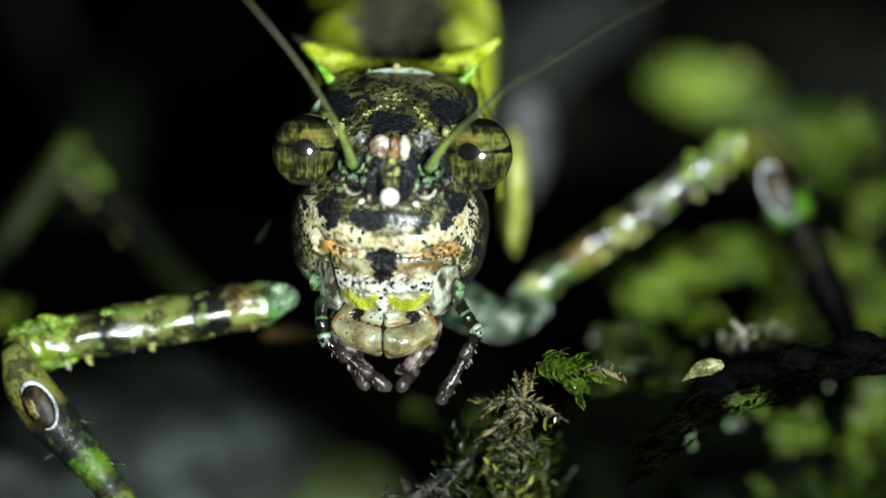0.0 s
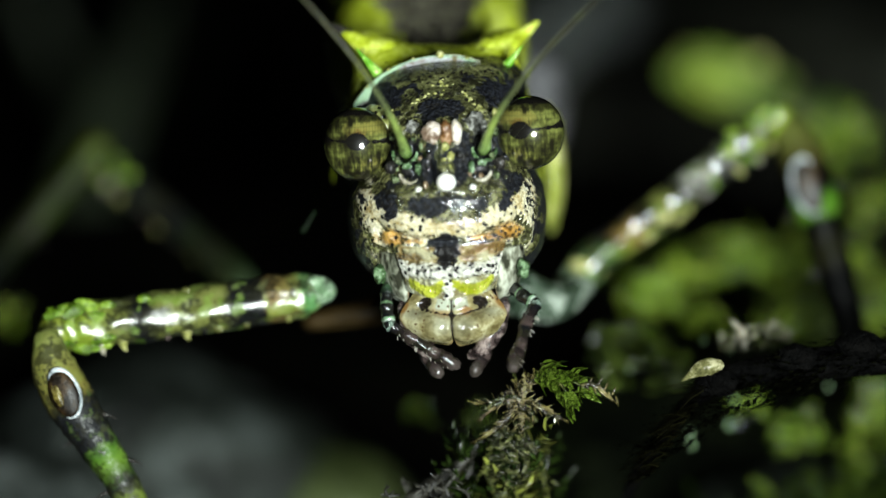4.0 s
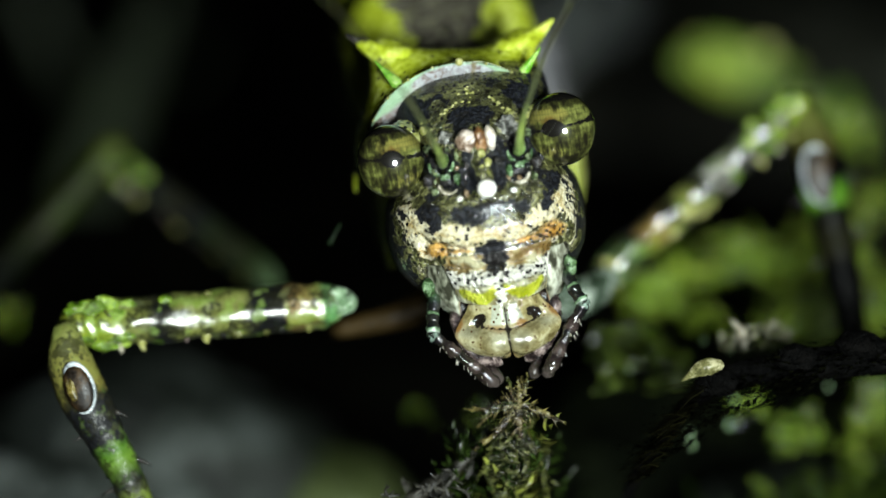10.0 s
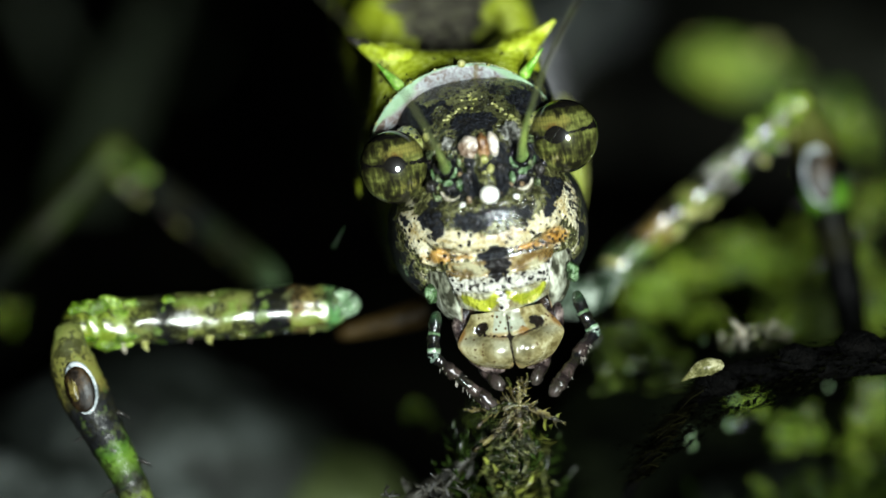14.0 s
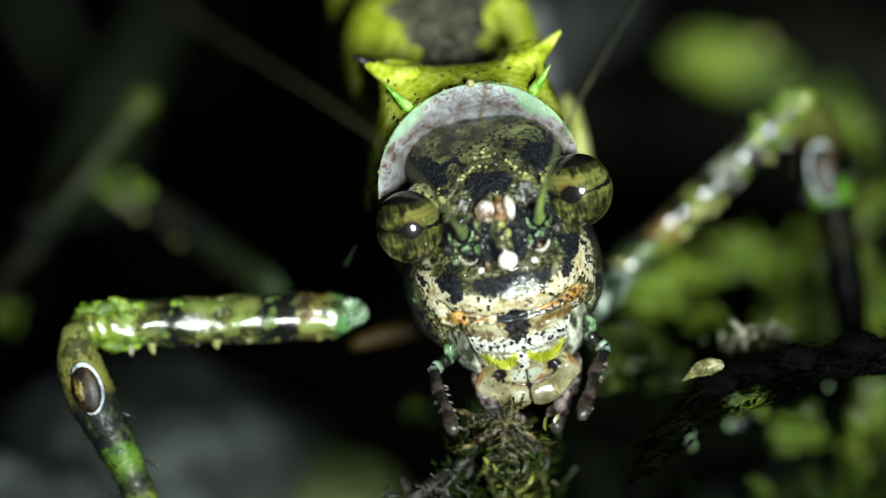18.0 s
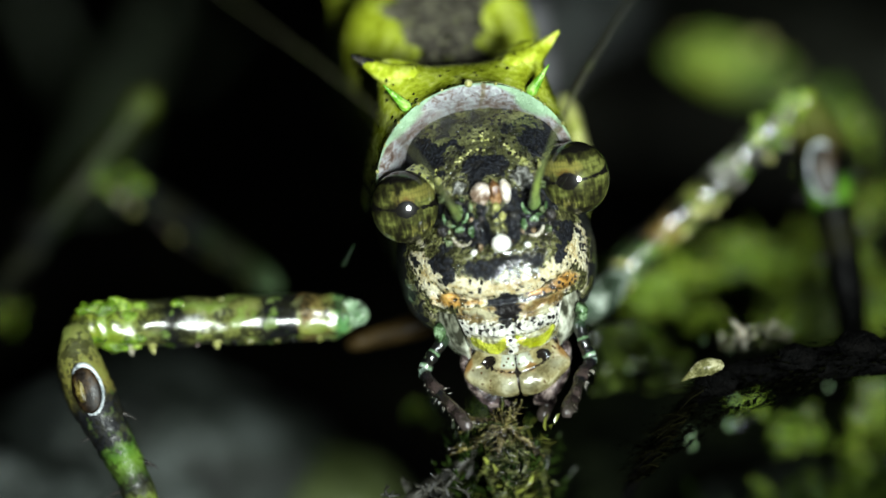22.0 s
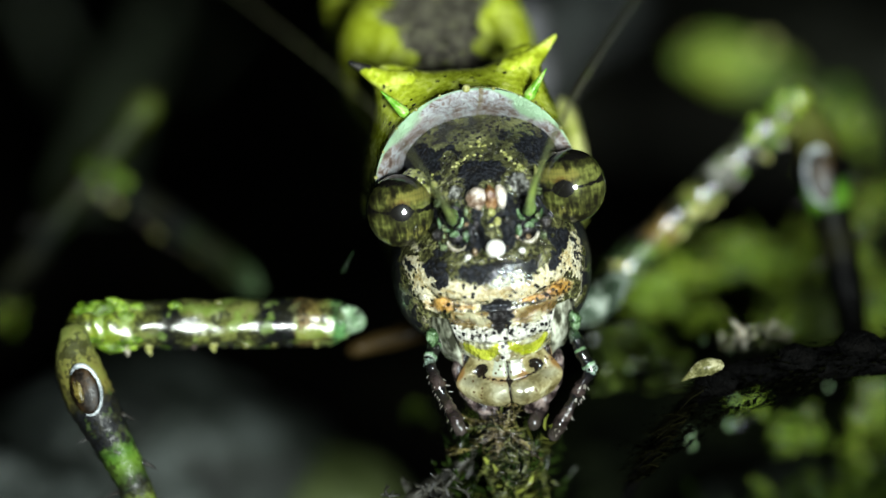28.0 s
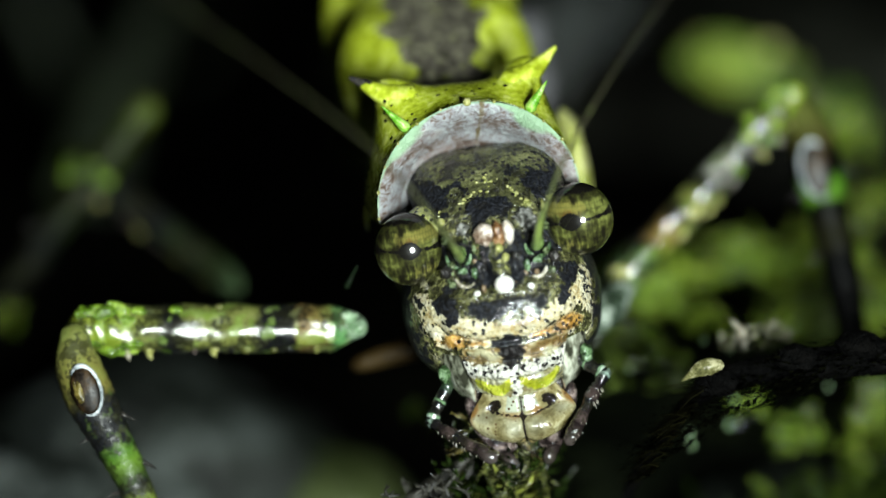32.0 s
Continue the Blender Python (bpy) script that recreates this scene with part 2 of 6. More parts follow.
def collar_material():
    n = Nodes("collar_membrane")
    mint, dark, _, _ = n.attr("zone")
    g, f, w = n.wide(n.noise(1.1, 3, 0.6)), n.wide(n.noise(0.24, 4, 0.7, None, 1.2)), n.wide(n.noise(2.2, 2))
    c = n.ramp(n.math("ADD", n.math("MULTIPLY", g, 0.45), n.math("MULTIPLY", f, 0.55)), (0.16, (0.09, 0.055, 0.04)), (0.34, (0.2, 0.155, 0.135)), (0.52, (0.31, 0.31, 0.335)), (0.85, (0.47, 0.51, 0.51)))
    c = n.mix(n.math("MULTIPLY", n.step(w, 0.5, 0.8), 0.35), c, (0.28, 0.17, 0.14))
    c = n.mix(n.step(n.math("ADD", mint, n.math("MULTIPLY", g, 0.3)), 0.45, 0.75), c, (0.3, 0.46, 0.29))
    c = n.mix(n.step(n.math("ADD", dark, n.math("MULTIPLY", g, 0.3)), 0.5, 0.8), c, (0.16, 0.12, 0.05))
    return n.done(c, 0.34, n.math("ADD", g, f), 0.08, 0.6)


M_HEAD, M_CLYPEUS, M_LABRUM, M_EYE = head_material(), clypeus_material(), labrum_material(), eye_material()
M_PRONOTUM, M_COLLAR = pronotum_material(), collar_material()
OLIVE, INK, PALE, BROWN, JET = (0.15, 0.165, 0.04), (0.005, 0.0055, 0.0065), (0.42, 0.55, 0.4), (0.2, 0.13, 0.04), (0.0015, 0.0015, 0.0015)
M_FEMUR = limb_coat(banded("femur_cuticle", [(0.0, (0.2, 0.24, 0.02)), (0.12, (0.17, 0.25, 0.018)), (0.24, (0.2, 0.25, 0.03)), (0.31, OLIVE), (0.36, INK), (0.39, INK), (0.42, OLIVE), (0.57, OLIVE), (0.6, INK), (0.68, INK), (0.71, BROWN), (0.82, OLIVE), (0.86, (0.07, 0.2, 0.06)), (0.92, (0.1, 0.24, 0.08)), (0.98, (0.26, 0.38, 0.24))], 0.85, 0.24, 0.45))
M_FEMUR_R = (banded("femur_mottled_cuticle", [(0.0, (0.2, 0.24, 0.02)), (0.1, (0.24, 0.26, 0.03)), (0.15, INK), (0.2, OLIVE), (0.26, INK), (0.31, (0.2, 0.19, 0.18)), (0.36, INK), (0.42, (0.3, 0.3, 0.26)), (0.48, INK), (0.53, OLIVE), (0.57, INK), (0.64, BROWN), (0.7, INK), (0.84, (0.12, 0.22, 0.08)), (0.92, PALE), (0.96, PALE)], 0.95, 0.16, 0.9, 0.35, 1.0))
M_TIBIA_R = banded("shin_black_cuticle", [(0.0, (0.08, 0.09, 0.02)), (0.25, (0.04, 0.035, 0.01)), (0.33, JET), (0.42, JET), (0.45, (0.06, 0.16, 0.012)), (0.51, (0.07, 0.16, 0.016)), (0.54, JET), (0.66, (0.009, 0.009, 0.004)), (0.72, JET)], 0.0, 0.3, 0.5, 0.0, 0.04)
M_TIBIA = banded("tibia_cuticle", [(0.0, OLIVE), (0.3, (0.16, 0.14, 0.03)), (0.36, INK), (0.52, INK), (0.56, (0.05, 0.12, 0.01)), (0.6, (0.09, 0.17, 0.016)), (0.68, INK), (0.74, (0.1, 0.13, 0.02)), (0.85, INK)], 0.75, 0.5, 0.5, 0.1, 0.3)
# weak light on the far thigh painted in: near-black, only the end lit
M_FEMUR_DIMMED = banded("femur_dimmed_tone", [(0.0, (0.012, 0.015, 0.004)), (0.1, (0.008, 0.01, 0.0035)), (0.2, INK), (0.5, INK), (0.65, (0.012, 0.016, 0.008)), (0.8, (0.025, 0.04, 0.014)), (0.95, (0.08, 0.13, 0.06))], 0.6, 0.4, 0.8, 0.03, 0.05)
# the shin's fade into the dark is put into its bands
M_SHIN_FADED = banded("shin_faded_tone", [(0.0, (0.04, 0.05, 0.009)), (0.1, (0.013, 0.019, 0.004)), (0.22, (0.015, 0.022, 0.005)), (0.34, (0.007, 0.01, 0.003)), (0.42, (0.008, 0.012, 0.003)), (0.55, INK)], 0.7, 0.4, 0.9, 0.08, 0.1)
# bands get much darker towards the outer end
M_SHIN_LIME = banded("thigh_lime_cuticle", [(0.0, (0.22, 0.32, 0.04)), (0.22, (0.38, 0.5, 0.06)), (0.5, (0.22, 0.31, 0.06)), (0.6, (0.08, 0.12, 0.025)), (0.8, (0.05, 0.08, 0.02)), (1.0, (0.03, 0.05, 0.015))], 0.5, 0.5, 1.2, 0.5, 0.2)
M_TYMPANUM = mottled("tympanum_membrane", (0.003, 0.002, 0.001), (0.009, 0.0055, 0.003), (0.04, 0.022, 0.007), 0.9, 0.4, 0.01, Specular_IOR_Level=0.2)
M_FLAP = mottled("ear_flap_cuticle", (0.02, 0.016, 0.003), (0.08, 0.06, 0.012), (0.2, 0.16, 0.04), 0.5, 0.3, 0.03)
M_RIM = mottled("tympanum_rim", (0.1, 0.12, 0.13), (0.42, 0.46, 0.48), (0.66, 0.7, 0.73), 0.7, 0.2, 0.02)
M_SPINE_DARK = mottled("spine_cuticle", (0.008, 0.008, 0.008), (0.016, 0.014, 0.012), (0.04, 0.035, 0.03), 0.2, 0.25, 0.02)
M_LILAC = mottled("lilac_cuticle", (0.03, 0.03, 0.032), (0.1, 0.1, 0.105), (0.24, 0.23, 0.25), 1.0, 0.5, 0.05)
M_SPINE_DIM = mottled("spine_dim_green", (0.002, 0.004, 0.0015), (0.005, 0.011, 0.004), (0.014, 0.03, 0.012), 0.3, 0.3, 0.02)
M_SPINE_GREEN = mottled("spine_green", (0.08, 0.26, 0.01), (0.15, 0.4, 0.025), (0.4, 0.6, 0.15), 0.4, 0.22, 0.02)
M_ANTENNA = banded("antenna_cuticle", [(0.0, (0.14, 0.22, 0.06)), (0.14, (0.24, 0.32, 0.07)), (0.3, (0.09, 0.11, 0.04)), (0.6, (0.06, 0.056, 0.026)), (0.75, (0.025, 0.022, 0.011)), (1.0, (0.015, 0.012, 0.007))], 0.5, 0.35, 0.2, 0.1)
M_OCELLUS = mottled("ocellus_white", (0.72, 0.68, 0.6), (0.8, 0.79, 0.74), (0.86, 0.86, 0.83), 0.2, 0.15, 0.005)
M_PALP = banded("palp_cuticle", [(0.0, (0.25, 0.34, 0.28)), (0.05, INK), (0.22, (0.012, 0.009, 0.009)), (0.36, (0.05, 0.035, 0.032)), (0.42, INK), (0.55, (0.014, 0.01, 0.01)), (0.66, (0.07, 0.05, 0.046)), (0.74, (0.01, 0.007, 0.007)), (0.9, (0.03, 0.022, 0.02)), (0.98, (0.05, 0.04, 0.036))], 0.6, 0.12, 0.3, 0.0, 0.5)
M_PALP_BASE = banded("palp_base_cuticle", [(0.0, (0.03, 0.06, 0.03)), (0.2, INK), (0.36, INK), (0.42, (0.16, 0.27, 0.14)), (0.47, INK), (0.8, INK), (0.87, (0.18, 0.3, 0.17)), (0.93, (0.42, 0.5, 0.42)), (0.97, INK)], 0.5, 0.15, 0.2, 0.0)
M_COXA_PALE = mottled("coxa_pale_cuticle", (0.006, 0.012, 0.006), (0.06, 0.09, 0.06), (0.5, 0.56, 0.48), 0.9, 0.2, 0.08)
M_COXA = mottled("coxa_cuticle", (0.006, 0.0034, 0.0009), (0.016, 0.0095, 0.0025), (0.034, 0.021, 0.0065), 1.4, 0.5, 0.05, Specular_IOR_Level=0.1)
M_MANDIBLE = mottled("mandible_cuticle", (0.004, 0.0025, 0.0015), (0.014, 0.008, 0.0045), (0.05, 0.03, 0.018), 0.5, 0.18, 0.04)
M_CHEEK = cheek_plate_material()
M_MINT = mottled("mint_cuticle", (0.008, 0.016, 0.006), (0.05, 0.1, 0.036), (0.26, 0.38, 0.22), 0.45, 0.1, 0.05)
M_SCAPE = mottled("scape_cuticle", (0.05, 0.1, 0.02), (0.14, 0.24, 0.05), (0.34, 0.46, 0.18), 0.35, 0.18, 0.03)
M_IVORY = mottled("ivory_plate", (0.3, 0.2, 0.13), (0.6, 0.54, 0.46), (0.78, 0.76, 0.7), 0.35, 0.16, 0.01)
M_PIT = mottled("black_pit_cuticle", (0.003, 0.003, 0.004), (0.008, 0.008, 0.009), (0.03, 0.028, 0.026), 0.25, 0.08, 0.03)
M_HAIR = mottled("bristle_hair", (0.2, 0.18, 0.15), (0.4, 0.36, 0.3), (0.6, 0.56, 0.5), 0.2, 0.3, 0.0)
M_GLARE = mottled("glare_patch", (0.03, 0.03, 0.026), (0.12, 0.12, 0.105), (0.42, 0.42, 0.39), 0.16, 0.1, 0.07)
M_TUBERCLE = mottled("green_tubercle", (0.008, 0.01, 0.005), (0.035, 0.048, 0.018), (0.2, 0.25, 0.13), 0.16, 0.1, 0.04)
M_KNEE = mottled("knee_cuticle", (0.035, 0.07, 0.004), (0.1, 0.19, 0.01), (0.26, 0.38, 0.045), 0.4, 0.2, 0.05)
M_OLIVE_LUMP = mottled("olive_tubercle", (0.05, 0.05, 0.012), (0.13, 0.14, 0.035), (0.26, 0.26, 0.08), 0.4, 0.25, 0.03)
M_BLADE = mottled("grass_blade", (0.015, 0.026, 0.01), (0.03, 0.046, 0.018), (0.055, 0.075, 0.034), 3.0, 0.5, 0.1)
M_PINK = mottled("fastigium_patch", (0.08, 0.045, 0.028), (0.25, 0.18, 0.13), (0.58, 0.52, 0.46), 0.55, 0.25, 0.02)
M_WING = mottled("wing_cover", (0.06, 0.11, 0.015), (0.14, 0.22, 0.03), (0.3, 0.34, 0.1), 1.6, 0.35, 0.1)
M_SOIL = mottled("wet_soil", (0.0008, 0.0007, 0.0006), (0.002, 0.0018, 0.0013), (0.006, 0.0065, 0.0035), 9.0, 0.85, 0.8, Specular_IOR_Level=0.03)
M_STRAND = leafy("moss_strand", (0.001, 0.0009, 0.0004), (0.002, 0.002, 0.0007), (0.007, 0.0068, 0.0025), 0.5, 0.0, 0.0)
M_GRANULE = mottled("yellow_granule", (0.16, 0.17, 0.04), (0.32, 0.32, 0.1), (0.5, 0.49, 0.22), 0.2, 0.2, 0.02)
M_SIDE = mottled("side_lobe_cuticle", (0.3, 0.34, 0.06), (0.48, 0.5, 0.14), (0.62, 0.62, 0.28), 1.2, 0.3, 0.06)
M_BUD_PALE = mottled("pale_bud", (0.12, 0.105, 0.07), (0.3, 0.27, 0.2), (0.55, 0.52, 0.44), 0.35, 0.14, 0.03)
M_BROWN_BUMP = mottled("brown_bump", (0.02, 0.012, 0.005), (0.07, 0.045, 0.02), (0.22, 0.16, 0.1), 0.2, 0.1, 0.01)
M_LABIUM = mottled("lower_lip", (0.006, 0.004, 0.003), (0.025, 0.015, 0.01), (0.08, 0.05, 0.04), 0.4, 0.15, 0.04)
M_MAXILLA = mottled("maxilla_cuticle", (0.01, 0.007, 0.007), (0.06, 0.042, 0.04), (0.28, 0.22, 0.2), 0.35, 0.1, 0.04)
M_LICHEN = mottled("pale_lichen", (0.1, 0.115, 0.11), (0.2, 0.22, 0.21), (0.34, 0.36, 0.35), 1.5, 0.7, 0.3)
M_GLINT_BEAD = mottled("pale_glint_bead", (0.12, 0.2, 0.09), (0.2, 0.31, 0.16), (0.36, 0.48, 0.3), 0.4, 0.1, 0.0)
M_TWIG = mottled("wet_bark", (0.0003, 0.0003, 0.0003), (0.0008, 0.0008, 0.0007), (0.0022, 0.002, 0.0018), 1.2, 0.85, 0.3, Specular_IOR_Level=0.05)
M_STONE = mottled("lichen_stone", (0.0012, 0.0024, 0.0016), (0.0062, 0.0102, 0.006), (0.05, 0.06, 0.055), 2.4, 0.55, 0.4)
M_PEBBLE = mottled("algae_stone", (0.035, 0.05, 0.012), (0.053, 0.072, 0.017), (0.07, 0.09, 0.028), 4.0, 0.6, 0.3)
M_ROCK = mottled("mossy_rock", (0.001, 0.0013, 0.0008), (0.003, 0.004, 0.002), (0.012, 0.016, 0.007), 4.5, 0.85, 0.5, Specular_IOR_Level=0.02)
M_LOG = mottled("lichen_bark", (0.003, 0.003, 0.002), (0.009, 0.009, 0.006), (0.05, 0.055, 0.042), 11.0, 0.7, 0.8, Specular_IOR_Level=0.1)
M_MOSS_DRY = leafy("moss_leaf_brown", (0.014, 0.014, 0.003), (0.055, 0.058, 0.011), (0.2, 0.22, 0.04), 0.16, 1.0)
M_MOSS_BRIGHT = leafy("moss_leaf_bright", (0.009, 0.018, 0.0015), (0.05, 0.09, 0.008), (0.24, 0.34, 0.045), 0.14, 0.9)
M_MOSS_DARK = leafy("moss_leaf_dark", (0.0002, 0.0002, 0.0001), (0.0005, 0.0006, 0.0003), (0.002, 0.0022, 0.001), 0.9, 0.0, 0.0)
M_MOSS_LIME = leafy("moss_leaf_lime", (0.05, 0.085, 0.004), (0.2, 0.31, 0.018), (0.5, 0.62, 0.12), 0.14, 0.9)
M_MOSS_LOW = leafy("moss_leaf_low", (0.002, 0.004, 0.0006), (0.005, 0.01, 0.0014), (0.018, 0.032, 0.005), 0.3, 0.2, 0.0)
M_MOSS_BANK = leafy("moss_leaf_bank", (0.004, 0.007, 0.0008), (0.02, 0.034, 0.004), (0.12, 0.17, 0.025), 0.3, 0.6)
M_MOSS_PALE = leafy("moss_leaf_ashen", (0.02, 0.021, 0.01), (0.09, 0.09, 0.05), (0.34, 0.33, 0.24), 0.16, 0.9)
M_WISP = leafy("moss_wisp", (0.006, 0.0055, 0.0045), (0.018, 0.017, 0.013), (0.06, 0.056, 0.045), 0.4, 0.4)
M_MOSS_LIT_TONE = leafy("moss_leaf_lit_tone", (0.08, 0.16, 0.01), (0.18, 0.3, 0.025), (0.34, 0.48, 0.08), 0.3)
M_RIDGE = mottled("thigh_base_cuticle", (0.06, 0.12, 0.05), (0.2, 0.32, 0.18), (0.6, 0.68, 0.54), 0.4, 0.14, 0.05)
M_FASTIGIUM = mottled("fastigium_plate", (0.05, 0.02, 0.006), (0.17, 0.08, 0.028), (0.36, 0.22, 0.12), 0.35, 0.2, 0.02)
M_MOSS_STRAW = mottled("moss_leaf_straw", (0.01, 0.008, 0.002), (0.045, 0.036, 0.009), (0.15, 0.125, 0.04), 0.35, 0.18, 0.06, Specular_IOR_Level=0.7)
M_MOSS_SPRIG = mottled("moss_leaf_sprig", (0.018, 0.032, 0.003), (0.065, 0.105, 0.01), (0.24, 0.31, 0.06), 0.5, 0.12, 0.03, Transmission_Weight=0.12)
M_BUD = mottled("bud_hood", (0.04, 0.04, 0.014), (0.12, 0.115, 0.045), (0.36, 0.34, 0.2), 0.9, 0.12, 0.025)
M_WET_STEM = mottled("wet_moss_stem", (0.008, 0.009, 0.002), (0.028, 0.032, 0.008), (0.1, 0.105, 0.03), 0.3, 0.12, 0.03)


# ---- mesh helpers, in millimetres ----
def smooth(a, b, x):
    t = np.clip((np.asarray(x, float) - a) / (b - a), 0, 1)
    return t * t * (3 - 2 * t)


def bell(x, centre, width):
    return np.exp(-(((np.asarray(x, float) - centre) / width) ** 2))


def mesh_of(name, verts, faces, material, zone=None, flat=False, glint_olive=None):
    me = bpy.data.meshes.new(name)
    me.from_pydata((np.asarray(verts, float) * MM).tolist(), [], faces)
    me.materials.append(material)
    for key, values in (("zone", zone), ("glint_olive", glint_olive)):
        if values is not None:
            a = me.color_attributes.new(key, "FLOAT_COLOR", "POINT")
            a.data.foreach_set("color", np.ascontiguousarray(values, dtype=np.float32).ravel())
    if not flat:
        me.polygons.foreach_set("use_smooth", [True] * len(me.polygons))
    me.update()
    return me


def sheet(P, wrap=False, cap=False, turn=False):
    """Vertices and faces of a grid P[row, column]; wrap closes the columns, cap the first and last row."""
    r, c = P.shape[:2]
    i = np.arange(r * c).reshape(r, c)
    if wrap:
        j = np.roll(i, -1, axis=1)
        q = np.stack([i[:-1], j[:-1], j[1:], i[1:]], -1).reshape(-1, 4)
    else:
        q = np.stack([i[:-1, :-1], i[:-1, 1:], i[1:, 1:], i[1:, :-1]], -1).reshape(-1, 4)
    faces = q.tolist()
    if cap:
        faces += [i[0][::-1].tolist(), i[-1].tolist()]
    if turn:
        faces = [q[::-1] for q in faces]
    return P.reshape(-1, 3), faces


def spine_line(points, steps):
    """A smooth line through a few points."""
    p = np.array(points, float)
    n = len(p)
    k = np.linspace(0, n - 1, steps)
    i = np.clip(k.astype(int), 0, n - 2)
    t = (k - i)[:, None]
    m = np.gradient(p, axis=0)
    a, b, ma, mb = p[i], p[i + 1], m[i], m[i + 1]
    return (2 * t**3 - 3 * t**2 + 1) * a + (t**3 - 2 * t**2 + t) * ma + (-2 * t**3 + 3 * t**2) * b + (t**3 - t**2) * mb


def tube_grid(points, radii, steps=24, sides=14, flat=1.0, bump=0.0, seed=0):
    """A tube along a smooth line, radii spread along it, ends rounded. Returns the grid and the way along (0 to 1)."""
    line = spine_line(points, steps)
    rad = np.interp(np.linspace(0, 1, steps), np.linspace(0, 1, len(radii)), radii)
    along = np.linspace(0, 1, steps)
    tan = np.gradient(line, axis=0)
    tan /= np.linalg.norm(tan, axis=1)[:, None]
    ref = np.array([0.0, 1.0, 0.0]) if abs(tan[:, 1]).max() < 0.9 else np.array([1.0, 0.0, 0.3])
    u = np.cross(tan, ref)
    u /= np.linalg.norm(u, axis=1)[:, None]
    v = np.cross(tan, u)
    ext = [(0, -0.95, 0.25), (0, -0.6, 0.75)], [(-1, 0.6, 0.75), (-1, 0.95, 0.25)]
    rows = [(line[i] + tan[i] * rad[i] * s, u[i], v[i], rad[i] * k, along[i]) for i, s, k in ext[0]]
    rows += [(line[i], u[i], v[i], rad[i], along[i]) for i in range(steps)]
    rows += [(line[i] + tan[i] * rad[i] * s, u[i], v[i], rad[i] * k, along[i]) for i, s, k in ext[1]]
    a = np.linspace(0, 2 * np.pi, sides, endpoint=False)
    P = np.array([c[None] + (np.cos(a)[:, None] * uu + np.sin(a)[:, None] * vv * flat) * r for c, uu, vv, r, _ in rows])
    if bump:
        rng = np.random.default_rng(seed)
        P = P + rng.normal(0, bump, P.shape)
    return P, np.array([r[4] for r in rows])


def tube(name, points, radii, material, steps=24, sides=14, flat=1.0, bump=0.0, seed=0, bands=1.0):
    P, along = tube_grid(points, radii, steps, sides, flat, bump, seed)
    v, f = sheet(P, True, True)
    z = np.zeros((len(v), 4))
    z[:, 0] = np.repeat(along, sides) * bands
    z[:, 3] = 1
    return mesh_of(name, v, f, material, z)


def ball(name, centre, radius, material, n=20, squash=(1, 1, 1), rough=0.0, seed=0):
    th = np.linspace(0.03, np.pi - 0.03, n)
    ph = np.linspace(0, 2 * np.pi, 2 * n, endpoint=False)
    d = np.stack([np.sin(th)[:, None] * np.cos(ph), np.sin(th)[:, None] * np.sin(ph), np.cos(th)[:, None] * np.ones_like(ph)], -1)
    k = 1.0
    if rough:
        o = Vector((seed * 3.7, seed * 1.3, 0))
        k = np.array([[1 + rough * noise.fractal(Vector(p) * 1.6 + o, 1.0, 2.0, 4) for p in row] for row in d])[..., None]
    P = np.array(centre) + d * radius * np.array(squash) * k
    v, f = sheet(P, True, True, True)
    return mesh_of(name, v, f, material)


def shell(name, P, zone, material, thick=0.12):
    """A curved plate: the grid P with a back face thick millimetres behind it."""
    back = P.copy()
    back[..., 1] += thick
    r, c = P.shape[:2]
    v = np.concatenate([P.reshape(-1, 3), back.reshape(-1, 3)])
    i = np.arange(r * c).reshape(r, c)
    q = np.stack([i[:-1, :-1], i[:-1, 1:], i[1:, 1:], i[1:, :-1]], -1).reshape(-1, 4)
    o = r * c
    faces = q[:, ::-1].tolist() + (q + o).tolist()
    edge = np.concatenate([i[0], i[1:, -1], i[-1, -2::-1], i[-2:0:-1, 0]])
    faces += [[int(a), int(b), int(b) + o, int(a) + o] for a, b in zip(edge, np.roll(edge, -1))]
    z = None if zone is None else np.concatenate([zone.reshape(-1, 4)] * 2)
    return mesh_of(name, v, faces, material, z)


def part(name, me, parent, label="", m=None):
    ob = new(name, me)
    ob.parent = parent
    if m is not None:
        ob.matrix_basis = m
    return tagged(ob, label)


def mpose(x, y, z, rx=0, ry=0, rz=0):
    return pose(x * MM, y * MM, z * MM, rx, ry, rz)


def joined(name, first, others):
    """One mesh out of several; the others' faces take the second material."""
    bm = bmesh.new()
    bm.from_mesh(first)
    for me in others:
        bm.from_mesh(me)
    start = len(first.polygons)
    bm.faces.ensure_lookup_table()
    for f in bm.faces[start:]:
        f.material_index = 1
    bm.to_mesh(first)
    bm.free()
    first.materials.append(others[0].materials[0])
    first.name = name
    return first


# ---- the katydid ----
katydid = tagged(new("katydid"), "green and black mottled spiny katydid feeding on moss", "insect")


